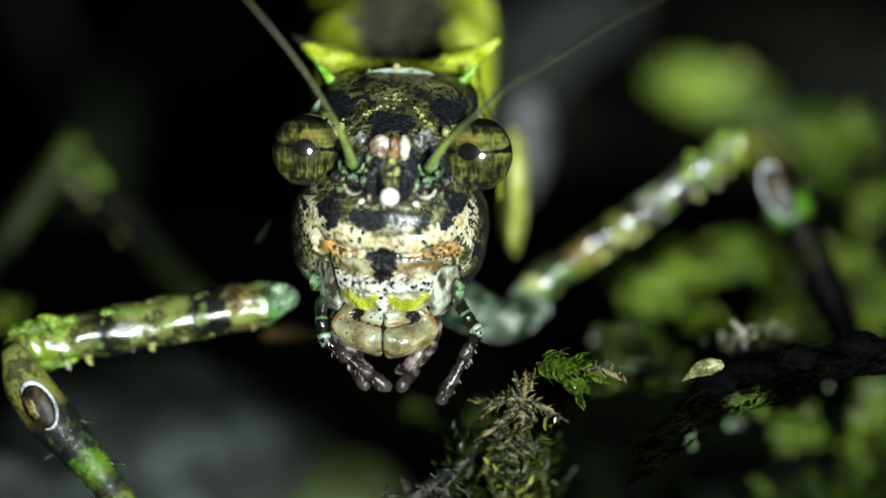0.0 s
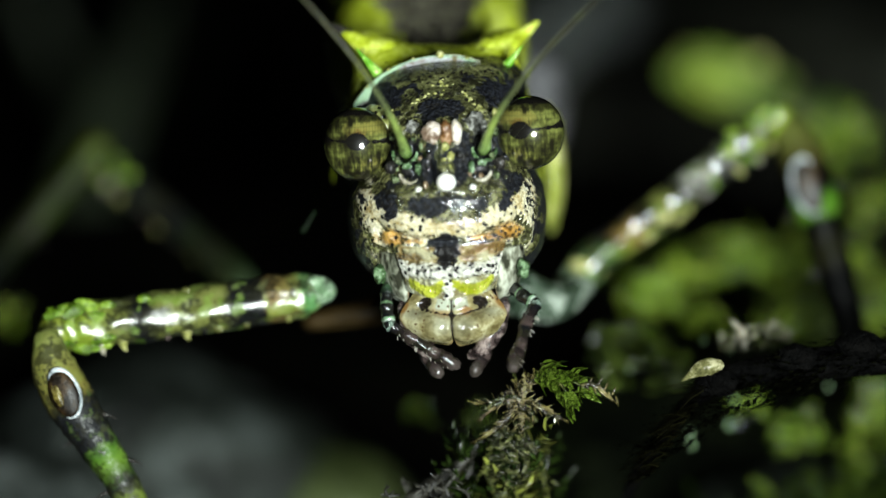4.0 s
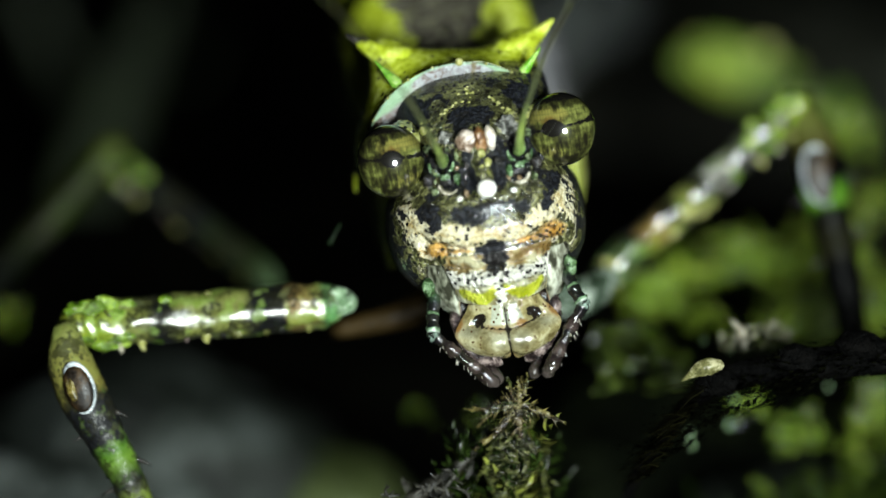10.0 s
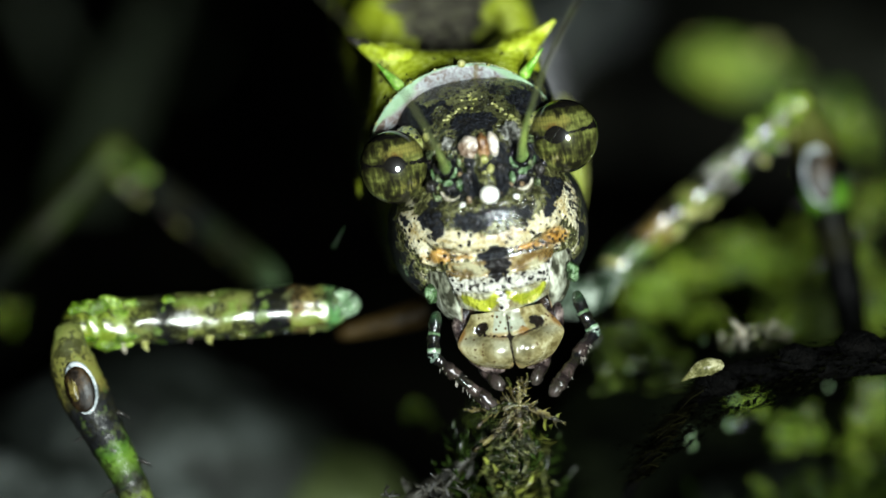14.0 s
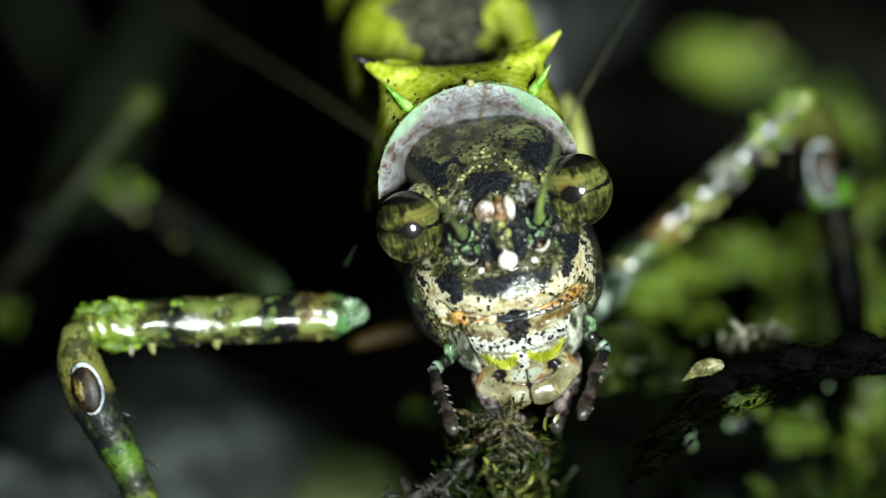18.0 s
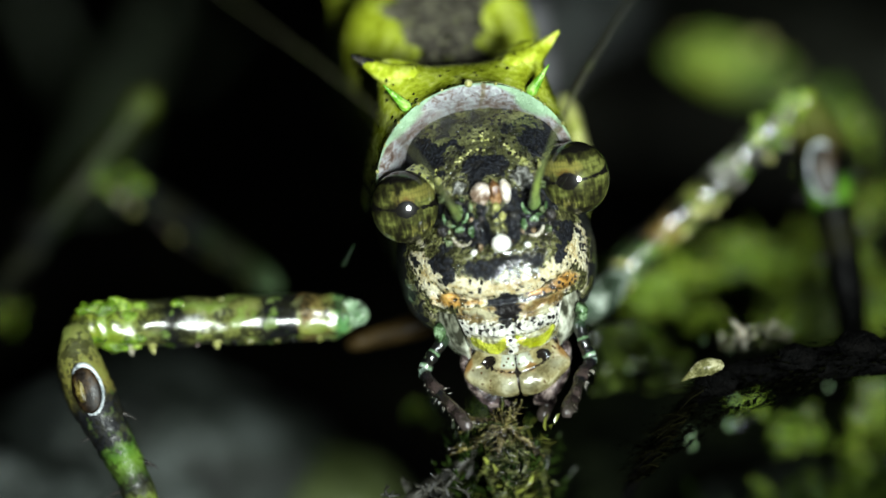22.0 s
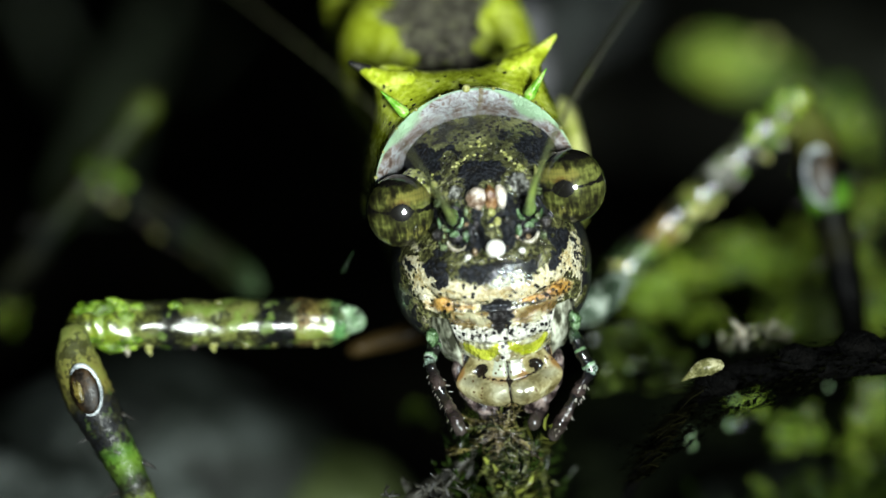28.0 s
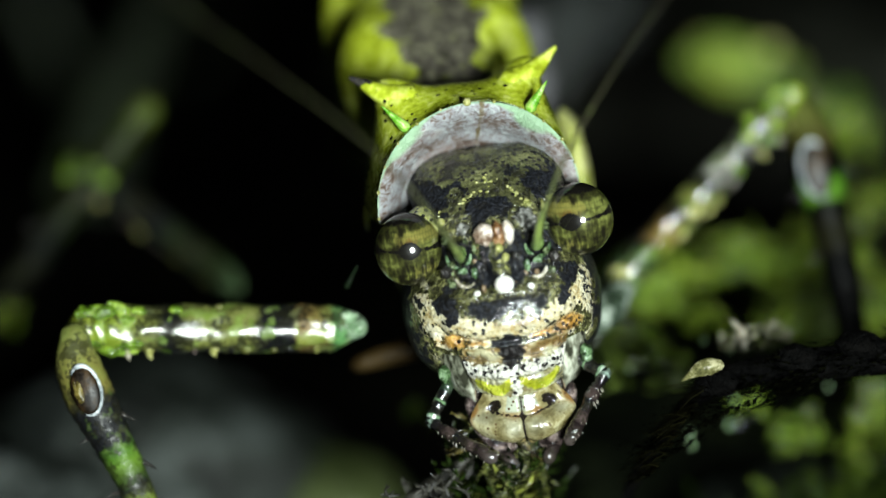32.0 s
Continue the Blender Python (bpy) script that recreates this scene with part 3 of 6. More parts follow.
def head_shape():
    """The head capsule: rings from the vertex down to the cheeks' lower edge."""
    nz, na = 230, 320
    z = np.linspace(2.85, -4.25, nz)
    lv = [2.85, 2.8, 2.64, 2.2, 1.6, 1.0, 0.3, -0.5, -1.2, -2.0, -2.8, -3.3, -3.85, -4.25]
    hw = np.interp(z, lv[::-1], [1.3, 1.8, 2.2, 2.56, 2.62, 2.5, 2.3, 2.62, 3.02, 3.14, 3.06, 2.92, 2.55, 2.0][::-1])
    yf = np.interp(z, lv[::-1], [2.7, 2.3, 1.75, 1.12, 0.45, -0.15, -0.5, -0.95, -1.15, -1.2, -1.0, -0.7, -0.15, 0.4][::-1])
    k = np.ones(11) / 11
    pad = lambda a: np.convolve(np.pad(a, 5, "edge"), k, "valid")
    hw, yf = pad(hw), pad(yf)
    yc = np.interp(z, [-3.75, -2, 0, 2, 2.8], [1.9, 2.2, 2.4, 3.4, 3.7])
    yb = np.interp(z, [-3.75, -2, 0, 2, 2.8], [2.6, 4.2, 4.9, 5.2, 4.5])
    t = np.linspace(-1, 1, na, endpoint=False)
    a = np.pi * (0.72 * t + 0.28 * t**3)       # 0 is straight to the front, where the rings are finest
    e = 0.92
    sx = np.sign(np.sin(a)) * abs(np.sin(a)) ** e
    cy = np.sign(np.cos(a)) * abs(np.cos(a)) ** e
    X = hw[:, None] * sx
    X = np.where(X < 0, X * (1 + 0.08 * smooth(-0.3, -1.2, z)[:, None]), X)      # one cheek is fuller
    Y = np.where(cy > 0, yc[:, None] - (yc - yf)[:, None] * cy, yc[:, None] - (yb - yc)[:, None] * cy)
    Z = z[:, None] + 0 * X
    front = smooth(0.0, 0.4, cy) * np.ones_like(X)
    ax = abs(X)

    def spot(x, z0, rx, rz):
        return np.exp(-(((X - x) / rx) ** 2 + ((Z - z0) / rz) ** 2))

    d = -0.3 * spot(0, 0.8, 0.6, 0.5)                                           # fastigium
    d += 0.42 * bell(ax, 1.2, 0.42) * bell(Z, 0.25, 0.4) + 0.36 * bell(ax, 1.08, 0.34) * bell(Z, -0.5, 0.3)    # antennal pits
    d += 0.3 * bell(ax, 0.47, 0.16) * bell(Z, -0.4, 0.35)                       # pits beside the middle ridge
    d += -0.2 * bell(X, 0, 0.22) * bell(Z, -0.2, 0.6)                           # ridge between them
    d += -0.16 * bell(Z, -1.0 - 0.05 * ax, 0.16) * smooth(2.4, 1.6, ax)         # brow under the ocelli
    d += -0.12 * bell(Z, -2.2 + 0.13 * ax**2, 0.4) * smooth(2.8, 1.4, ax)       # swelling over the clypeus
    d += 0.18 * bell(Z, -2.62 + 0.1 * ax**2, 0.09) * smooth(2.3, 1.8, ax)       # groove above the clypeus
    d += 0.14 * bell(ax, 2.2, 0.16) * smooth(-1.2, -2.6, Z)                     # groove under the eye
    d += 1.3 * smooth(2.4, 2.1, ax) * smooth(-2.95, -3.15, Z)                   # mouth frame between the cheeks
    d += 0.09 * bell(X, 0.6, 0.06) * smooth(1.4, 2.0, Z)                        # groove on the vertex
    Y = Y + d * front
    P = np.stack([X, Y, Z], -1)
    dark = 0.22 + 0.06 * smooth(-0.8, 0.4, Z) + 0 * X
    for x, z0, rx, rz, k in ((-1.95, -1.3, 0.46, 0.42, 0.7), (-0.95, -1.42, 0.42, 0.3, 0.55), (-0.4, -1.5, 0.36, 0.46, 0.55), (0.3, -1.4, 0.34, 0.36, 0.5), (0.95, -1.5, 0.4, 0.34, 0.6),
                             (2.1, -1.05, 0.34, 0.46, 0.7), (1.82, -1.62, 0.22, 0.24, 0.5), (-1.75, -1.75, 0.2, 0.2, 0.45), (-0.4, 1.42, 0.45, 0.24, 0.62), (0.42, 1.45, 0.3, 0.24, 0.62),
                             (-0.8, 2.02, 0.13, 0.12, 0.5), (1.25, 1.98, 0.22, 0.26, 0.6), (-1.95, 1.75, 0.6, 0.5, 0.75), (1.85, 1.75, 0.45, 0.5, 0.7), (0.0, 1.55, 0.5, 0.25, 0.5), (0.75, 2.3, 0.3, 0.16, 0.5), (-1.05, 2.2, 0.2, 0.1, 0.4),
                             (-0.47, -0.4, 0.22, 0.36, 0.75), (0.52, -0.4, 0.22, 0.36, 0.75), (-1.9, 0.25, 0.3, 0.45, 0.7), (1.85, 0.2, 0.3, 0.45, 0.6), (-0.06, -2.72, 0.4, 0.42, 1.1)):
        dark += 0.95 * k * spot(x, z0, rx, rz)
    # blacker as well round the pits, on the cheeks and towards the flanks
    dark += 0.2 * smooth(1.0, 0.6, Z) * smooth(-1.0, -0.7, Z) * smooth(2.1, 1.8, ax)
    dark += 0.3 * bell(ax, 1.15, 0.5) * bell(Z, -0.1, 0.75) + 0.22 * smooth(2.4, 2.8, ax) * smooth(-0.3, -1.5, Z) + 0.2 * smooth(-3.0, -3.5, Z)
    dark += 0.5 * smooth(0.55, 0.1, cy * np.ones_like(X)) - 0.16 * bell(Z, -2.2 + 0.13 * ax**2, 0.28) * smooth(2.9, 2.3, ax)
    cream = 0.54 * bell(Z, -2.2 + 0.13 * ax**2, 0.34) * smooth(3.1, 2.6, ax) + 0.26 * bell(ax, 2.5, 0.45) * bell(Z, -1.6, 1.0) + 0.16 * smooth(-1.6, -2.2, Z) + 0.14 * bell(Z, -1.5, 0.5)
    orange = 0.85 * spot(-1.85, -2.5, 0.75, 0.34) + 0.95 * spot(1.85, -2.45, 0.6, 0.4) + 0.8 * spot(0.85, -2.56, 0.5, 0.14) + 0.55 * spot(-1.0, -2.58, 0.4, 0.1)
    yellow = 0.6 * spot(-0.75, 1.76, 0.3, 0.1) + 0.3 * spot(0.0, 2.08, 0.42, 0.2) + 0.62 * spot(0.82, 1.74, 0.16, 0.14) + 0.5 * spot(1.1, 1.42, 0.26, 0.2) + 0.6 * spot(-1.68, 1.42, 0.14, 0.16) + 0.55 * spot(1.62, 1.35, 0.12, 0.12) + 0.45 * spot(-1.15, 1.4, 0.16, 0.25)
    # where the sparkle is painted and the skin is roughest
    crust_glint = 0.75 * spot(0.35, -1.5, 0.4, 0.42) + 0.55 * spot(0.3, -2.05, 0.6, 0.22) + 0.3 * bell(ax, 1.1, 0.4) * bell(Z, 0.95, 0.3)
    olive = smooth(1.2, 1.7, Z) * np.ones_like(X)
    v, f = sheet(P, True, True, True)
    zone, glint_olive = np.stack([dark, cream, orange, yellow], -1), np.stack([crust_glint, olive, 0 * X, 0 * X], -1)
    return mesh_of("head", v, f, M_HEAD, zone.reshape(-1, 4), False, glint_olive.reshape(-1, 4)), P[:, cy > 0].reshape(-1, 3)


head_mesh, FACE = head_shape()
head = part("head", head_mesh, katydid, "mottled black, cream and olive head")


def eye_shape(side):
    n = 72
    th = np.linspace(0.02, np.pi - 0.02, n)
    ph = np.linspace(0, 2 * np.pi, 2 * n, endpoint=False)
    d = np.stack([np.sin(th)[:, None] * np.cos(ph), np.sin(th)[:, None] * np.sin(ph), np.cos(th)[:, None] * np.ones_like(ph)], -1)
    P = d * np.array([1.1, 1.1, 1.18])
    x, y, z = d[..., 0], d[..., 1], d[..., 2]
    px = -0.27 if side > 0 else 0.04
    # pseudopupil, which follows the viewer, painted as a fixed dark spot
    pseudopupil = smooth(0.29, 0.18, np.hypot((x - px) * 0.8, z - 0.16)) * (y < 0)
    # the round eye's dark vignette at its edge is put into the colour too
    dark = 0.55 * bell(z, 0.16 + 0.06 * x * side, 0.085) + 0.95 * pseudopupil + 0.2 * bell(z, 0.85, 0.1) + 0.14 * bell(z, -0.35, 0.1) + 0.3 * smooth(0.75, 1.0, abs(z)) + 0.3 * smooth(0.72, 1.0, np.hypot(x, z))
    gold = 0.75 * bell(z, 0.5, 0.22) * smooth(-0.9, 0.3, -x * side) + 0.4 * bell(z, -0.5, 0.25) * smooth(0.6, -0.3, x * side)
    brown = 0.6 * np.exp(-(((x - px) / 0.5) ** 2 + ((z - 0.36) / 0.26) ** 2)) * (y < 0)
    v, f = sheet(P, True, True, True)
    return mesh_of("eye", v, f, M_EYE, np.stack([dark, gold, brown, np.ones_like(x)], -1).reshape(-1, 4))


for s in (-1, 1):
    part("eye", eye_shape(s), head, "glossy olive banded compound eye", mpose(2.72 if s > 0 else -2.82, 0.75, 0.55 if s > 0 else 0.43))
    part("eye_socket", ball("eye_socket", (2.25 * s, 1.25, 0.5), 0.95, M_HEAD, 20, (1, 0.8, 1.15), 0.1, 3 + s), head)
    part("ocellus", ball("ocellus", (0.86 * s, -0.98, -0.94), 0.12, M_OCELLUS, 12), head, "small cream simple eye")
part("ocellus", ball("ocellus", (0.03, -1.16, -0.7), 0.31, M_OCELLUS, 18, (1, 0.7, 0.95)), head, "white central simple eye")


def clypeus_shape():
    u, v = np.linspace(-1, 1, 90), np.linspace(0, 1, 70)
    U, V = np.meshgrid(u, v)
    X = U * (1.85 - 0.42 * V - 0.05 * np.sin(V * 3.1))
    Z = -2.78 - 1.6 * V + 0.1 * U**2 - 0.12 * smooth(0.85, 1, V) * (1 - abs(U))
    Y = -1.12 + 0.42 * V + 0.62 * abs(U) ** 2.4 - 0.05 * bell(V, 0.1, 0.14) - 0.1 * bell(V, 0.55, 0.22) * (0.4 + 1.3 * abs(np.sin(4.4 * U)))
    Y += 0.1 * bell(V, 0.3, 0.06) - 0.16 * smooth(0.3, 0.55, V) * smooth(1.0, 0.75, abs(U))
    Y += 0.1 * bell(V, 0.68, 0.05) * smooth(1, 0.8, abs(U)) - 0.07 * bell(V, 0.86, 0.12) * (0.5 + 0.5 * np.cos(7 * U))
    dark = 1.1 * np.exp(-(((U + 0.04) / 0.26) ** 2 + ((V - 0.08) / 0.32) ** 2)) + 0.2 * bell(V, 0.5, 0.16) * bell(abs(U), 0.5, 0.3) + 0.1 * bell(V, 0.5, 0.2)
    pale = 0.75 * bell(V, 0.5, 0.19) + 0.9 * np.exp(-(((U + 0.05) / 0.14) ** 2 + ((V - 0.88) / 0.16) ** 2)) + 0.25 * smooth(0.75, 1, abs(U))
    green = 0.85 * bell(V, 0.83 - 0.07 * np.cos(6.3 * U), 0.14) * smooth(1.0, 0.85, abs(U))
    return shell("clypeus", np.stack([X, Y, Z], -1), np.stack([dark, pale, green, smooth(0.42, 0.25, V) * (0.75 + 0.25 * abs(U))], -1), M_CLYPEUS, 0.25)


part("clypeus", clypeus_shape(), head, "wet cream and lime clypeus with a black spot")


def labrum_shape():
    """The upper lip: a domed plate of two halves with a seam between them, a narrow collar above and a rounded lower edge."""
    U, V = np.meshgrid(np.linspace(-1, 1, 110), np.linspace(0, 1, 70))
    au = abs(U)
    width = np.where(V < 0.5, 1.12 + 0.6 * smooth(-0.08, 0.5, V), 1.72 * np.sqrt(np.clip(1 - (abs(V - 0.5) / 0.52) ** 2.6, 0, 1)))
    X = U * width
    Z = -1.9 * V + 0.22 * au**2.5 * smooth(0.4, 0.7, V) * (1 - smooth(0.75, 1, V)) + 0.16 * bell(U, 0, 0.16) * smooth(0.7, 1, V) - 0.05 * (U > 0) * V
    Y = 0.2 + 0.5 * au**2.2 - 0.34 * bell(V, 0.66, 0.3) * (1 - 0.5 * au) - 0.14 * bell(au, 0.48, 0.3) * bell(V, 0.68, 0.22)
    Y += 0.4 * smooth(0.8, 1.0, V) ** 2 + 0.16 * bell(U, -0.02, 0.035) * smooth(0.05, 0.2, V) + 0.12 * bell(V, 0.45 - 0.14 * au, 0.05) * smooth(0.9, 0.6, au)
    Y += 0.22 * np.exp(-(((au - 0.6) / 0.15) ** 2 + ((V - 0.25) / 0.1) ** 2))
    dark = 0.75 * bell(U, -0.02, 0.035) * smooth(0.0, 0.1, V) + 1.2 * np.exp(-(((au - 0.6) / 0.17) ** 2 + ((V - 0.25) / 0.1) ** 2)) + 0.62 * bell(V, 0.46 - 0.16 * au, 0.035) * smooth(0.75, 0.4, au)
    dark += 0.5 * smooth(0.9, 1.0, V) + 0.4 * smooth(0.92, 1.0, au)
    pale = 0.9 * smooth(0.42, 0.32, V) * smooth(0.4, 0.3, au) + 0.25 * np.exp(-(((au - 0.5) / 0.3) ** 2 + ((V - 0.78) / 0.12) ** 2))
    brown = 0.7 * np.exp(-(((U - 0.26) / 0.1) ** 2 + ((V - 0.36) / 0.07) ** 2)) + 0.5 * smooth(0.85, 1.0, V) + 0.4 * smooth(0.86, 1.0, au) + 0.4 * bell(V, 0.46 - 0.16 * au, 0.1)
    grey = 0.9 * np.exp(-(((au - 0.2) / 0.25) ** 2 + ((V - 0.62) / 0.2) ** 2)) + 0.8 * np.exp(-(((au - 0.75) / 0.25) ** 2 + ((V - 0.42) / 0.15) ** 2))
    return shell("labrum", np.stack([X, Y, Z], -1), np.stack([dark, pale, brown, grey], -1), M_LABRUM, 0.3)


def cheek_plate(s):
    """The broad outer base of a mandible beside the clypeus."""
    U, V = np.meshgrid(np.linspace(0, 1, 40), np.linspace(0, 1, 50))
    X = 1.22 + 0.22 * V + (1.1 - 0.3 * V - 0.45 * V**4) * U
    Z = -3.05 - 1.75 * V + 0.12 * np.sin(3 * U) * V
    Y = -0.1 + 0.3 * V + 0.75 * U**2 - 0.2 * np.sin(3.1 * U) * np.sin(3.1 * V)
    dark = 0.5 * bell(U, 1, 0.1) + 0.35 * smooth(0.25, 0.0, V) + 0.4 * smooth(0.9, 1, V)
    brown = 0.5 * smooth(0.2, 0.0, U) * smooth(0.2, 0.7, V) + 0.4 * bell(U, 0.92, 0.07)
    P, zone = np.stack([X * s, Y, Z], -1), np.stack([dark, 0 * U, brown, 0 * U], -1)
    if s < 0:
        P, zone = P[:, ::-1], zone[:, ::-1]
    return shell("mandible_base", P, zone, M_CHEEK, 0.15)


def ring(name, centre, radius, thick, material, start=0.0, end=6.283, tilt=0.0, squash=1.0):
    """A bead of cuticle round a pit, or part of one."""
    a = np.linspace(start, end, 24)
    pts = [(centre[0] + radius * np.cos(k), centre[1] + tilt * np.sin(k), centre[2] + squash * radius * np.sin(k)) for k in a]
    return tube(name, pts, [thick * 0.6, thick, thick * 0.8, thick, thick * 0.5], material, 40, 10, 1, thick * 0.12, 3)


labrum = part("labrum", labrum_shape(), head, "cream two-lobed upper lip", mpose(0, -0.68, -4.12))
for s in (-1, 1):
    part("mandible_base", cheek_plate(s), head, "translucent grey-green mandible base")
    part("maxilla_base", ball("maxilla_base", (2.3 * s, 0.25, -3.75), 0.26, M_MINT, 16, (0.8, 0.8, 1.2), 0.25, 6 + s), head, "glossy mint green palp root")
    part("mandible", tube("mandible", [(1.35 * s, 0.8, -4.6), (1.25 * s, 0.8, -5.3), (0.75 * s, 0.8, -5.8), (0.2 * s, 0.8, -5.95)], [0.4, 0.42, 0.32, 0.12], M_MANDIBLE, 20, 14), head, "dark brown mandible")
    part("maxilla", tube("maxilla", [(1.55 * s, 0.5, -4.9), (1.35 * s, 0.25, -5.6), (0.95 * s, 0.15, -6.2), (0.5 * s, 0.3, -6.5)], [0.3, 0.34, 0.28, 0.16], M_MAXILLA, 22, 14, 1, 0.015, 5), head, "pinkish brown wet maxilla")
    part("antenna_socket", ring("antenna_socket", (1.27 * s, -0.28, 0.22), 0.38, 0.075, M_MINT, -3.2, -0.1, 0.12), head, "mint green rim of the antenna pit")
    part("antenna_pit", ball("antenna_pit", (1.25 * s, 0.0, 0.25), 0.38, M_PIT, 20, (1, 0.5, 1), 0.15, 12), head, "glossy black antenna pit")
    part("lower_rim", ring("lower_rim", (1.1 * s, -0.52, -0.4), 0.36, 0.075, M_BUD_PALE, -2.9, -0.3, 0.1), head, "pale rim of the lower pit")
    part("lower_pit", ball("lower_pit", (1.08 * s, -0.35, -0.35), 0.34, M_PIT, 20, (1, 0.6, 0.9), 0.2, 14), head, "glossy black lower pit")
    part("pit_lobe", ball("pit_lobe", (0.84 * s, -0.74, -0.3), 0.15, M_MINT, 14, (0.7, 0.6, 1.3), 0.25, 15), head, "small mint green lobe")
    part("brow_lobe", ball("brow_lobe", (1.2 * s, -0.72, -0.18), 0.13, M_MINT, 12, (1.2, 0.6, 0.8), 0.3, 16 + s), head)
part("labium", ball("labium", (0, 1.0, -5.55), 0.75, M_LABIUM, 24, (1.5, 0.7, 0.75), 0.2, 5), head, "dark brown wet lower lip")
part("fastigium", ball("fastigium", (0.08, -0.56, 0.78), 0.42, M_FASTIGIUM, 22, (0.5, 0.5, 1.0), 0.15, 2), head, "orange-brown plate between the antennae")
part("fastigium_plate", ball("fastigium_plate", (-0.32, -0.42, 0.8), 0.42, M_PINK, 24, (0.95, 0.6, 0.9), 0.18, 6), head, "pinkish brown brow plate")
part("fastigium_ridge", ball("fastigium_ridge", (0.4, -0.5, 0.8), 0.37, M_IVORY, 22, (0.5, 0.6, 1.05), 0.15, 7), head, "ivory white brow ridge")
for x, z, r in ((0.05, 0.4, 0.13), (0.2, 0.08, 0.12), (0.0, -0.06, 0.09), (0.1, -0.3, 0.13), (-0.12, -0.34, 0.08)):
    part("brow_bead", ball("brow_bead", (x, -0.78 - 0.12 * (0.4 - z), z), r, M_GRANULE, 12, (1, 0.7, 1.1), 0.3, int(x * 50)), head)
# crusty lumps whose silver-grey colour stands for the wet glare there
for s, w in ((-1, 0.2), (1, 0.34)):
    part("side_patch", ball("side_patch", (0.98 * s, 0.02, 0.98), w, M_GLARE, 26, (1.1, 0.45, 0.95), 0.45, 8 + s), head, "crusty patch beside the antenna, silver glare in its colour")
    for k, (x, y, z, r, m) in enumerate(((1.6, -0.5, -0.62, 0.11, M_TUBERCLE), (1.5, -0.45, 0.0, 0.1, M_TUBERCLE), (1.75, -0.35, -0.25, 0.18, M_SPINE_DARK), (1.62, -0.1, 0.72, 0.13, M_TUBERCLE), (1.66, 0.05, 1.3, 0.12, M_GRANULE), (0.5, -0.85, 0.1, 0.1, M_SPINE_DARK))):
        part("tubercle", ball("tubercle", (x * s, y, z), r, m, 10, (1, 0.8, 1.2), 0.25, k + 3 * s), head)


def on_face(x, z, out=0.0):
    """The point of the head's front over x, z."""
    p = FACE[np.argmin((FACE[:, 0] - x) ** 2 + (FACE[:, 2] - z) ** 2)]
    return x, p[1] - out, z


rng = random.Random(3)
granules = [(-1.0 + 0.09 * k, 1.62 + 0.05 * k) for k in range(7)] + [(0.6 + 0.08 * k, 1.9 - 0.06 * k) for k in range(7)] + [(rng.gauss(0, 0.24), rng.uniform(1.92, 2.28)) for k in range(14)] + [(-1.7, 1.38), (-1.66, 1.5), (1.6, 1.36), (1.2, 1.45), (1.08, 1.34)]
for k, (x, z) in enumerate(granules):
    part("granule", ball("granule", on_face(x + rng.uniform(-0.04, 0.04), z + rng.uniform(-0.05, 0.05), -0.01), rng.uniform(0.022, 0.058), M_GRANULE, 8, (1.2, 0.7, 1), 0.4, k), head)


bumps = (M_PIT, M_SPINE_DARK, M_BROWN_BUMP, M_PIT, M_TUBERCLE, M_BROWN_BUMP)
for k in range(46):
    s = 1 if k % 2 else -1
    x, z = rng.uniform(0.4, 1.95), rng.uniform(-0.85, 0.75)
    part("tubercle", ball("tubercle", on_face(x * s, z, 0.0), rng.uniform(0.035, 0.11), bumps[k % 6], 9, (1, 0.7, rng.uniform(0.9, 2.0)), 0.3, k), head)


def antenna_shape(s):
    pts = [(0, 0, 0), (0.3 * s, -1.0, 1.0), (0.8 * s, -1.7, 2.0), (1.55 * s, -2.3, 3.2), (2.9 * s, -3.0, 4.9), (5.2 * s, -4.5, 7.5), (11 * s, -8, 13)]
    return tube("antenna", pts, [0.16, 0.11, 0.075, 0.06, 0.05, 0.045, 0.03], M_ANTENNA, 60, 10)


antennae = [part("antenna", antenna_shape(s), head, "thin greenish thread-like antenna", mpose(1.22 * s, -0.7, 0.25)) for s in (-1, 1)]

def palp_tip_shape(s):
    body = tube("palp_tip", [(0, 0, 0), (0.06, 0, -0.8), (0, 0, -1.7), (0, 0, -2.45)], [0.2, 0.17, 0.23, 0.16, 0.21, 0.25, 0.21], M_PALP, 30, 12, 1, 0.02, 9)
    rng = random.Random(40 + s)
    hairs = []
    for k in range(34):
        a, h = rng.uniform(2.6, 6.8), rng.uniform(-2.5, -0.3)
        b = np.array([0.18 * math.cos(a), 0.18 * math.sin(a), h])
        hairs.append(tube("bristle", [b, b * np.array([1.4, 1.4, 1]) - np.array([0, 0, 0.03]), b * np.array([1.7, 1.7, 1]) - np.array([0, 0, 0.08])], [0.014, 0.01, 0.005], M_HAIR, 4, 4))
    return joined("palp_tip", body, hairs)


for s, a in zip((-1, 1), antennae):
    part("scape", tube("scape", [(0, 0.45, -0.1), (0.06 * s, 0.05, 0.1), (0.12 * s, -0.35, 0.45)], [0.19, 0.2, 0.14], M_SCAPE, 16, 14, 1, 0.015, 4), a, "thick green first joint")


# palps: an upper and a lower joint each, the joint's length along -z
palps = []
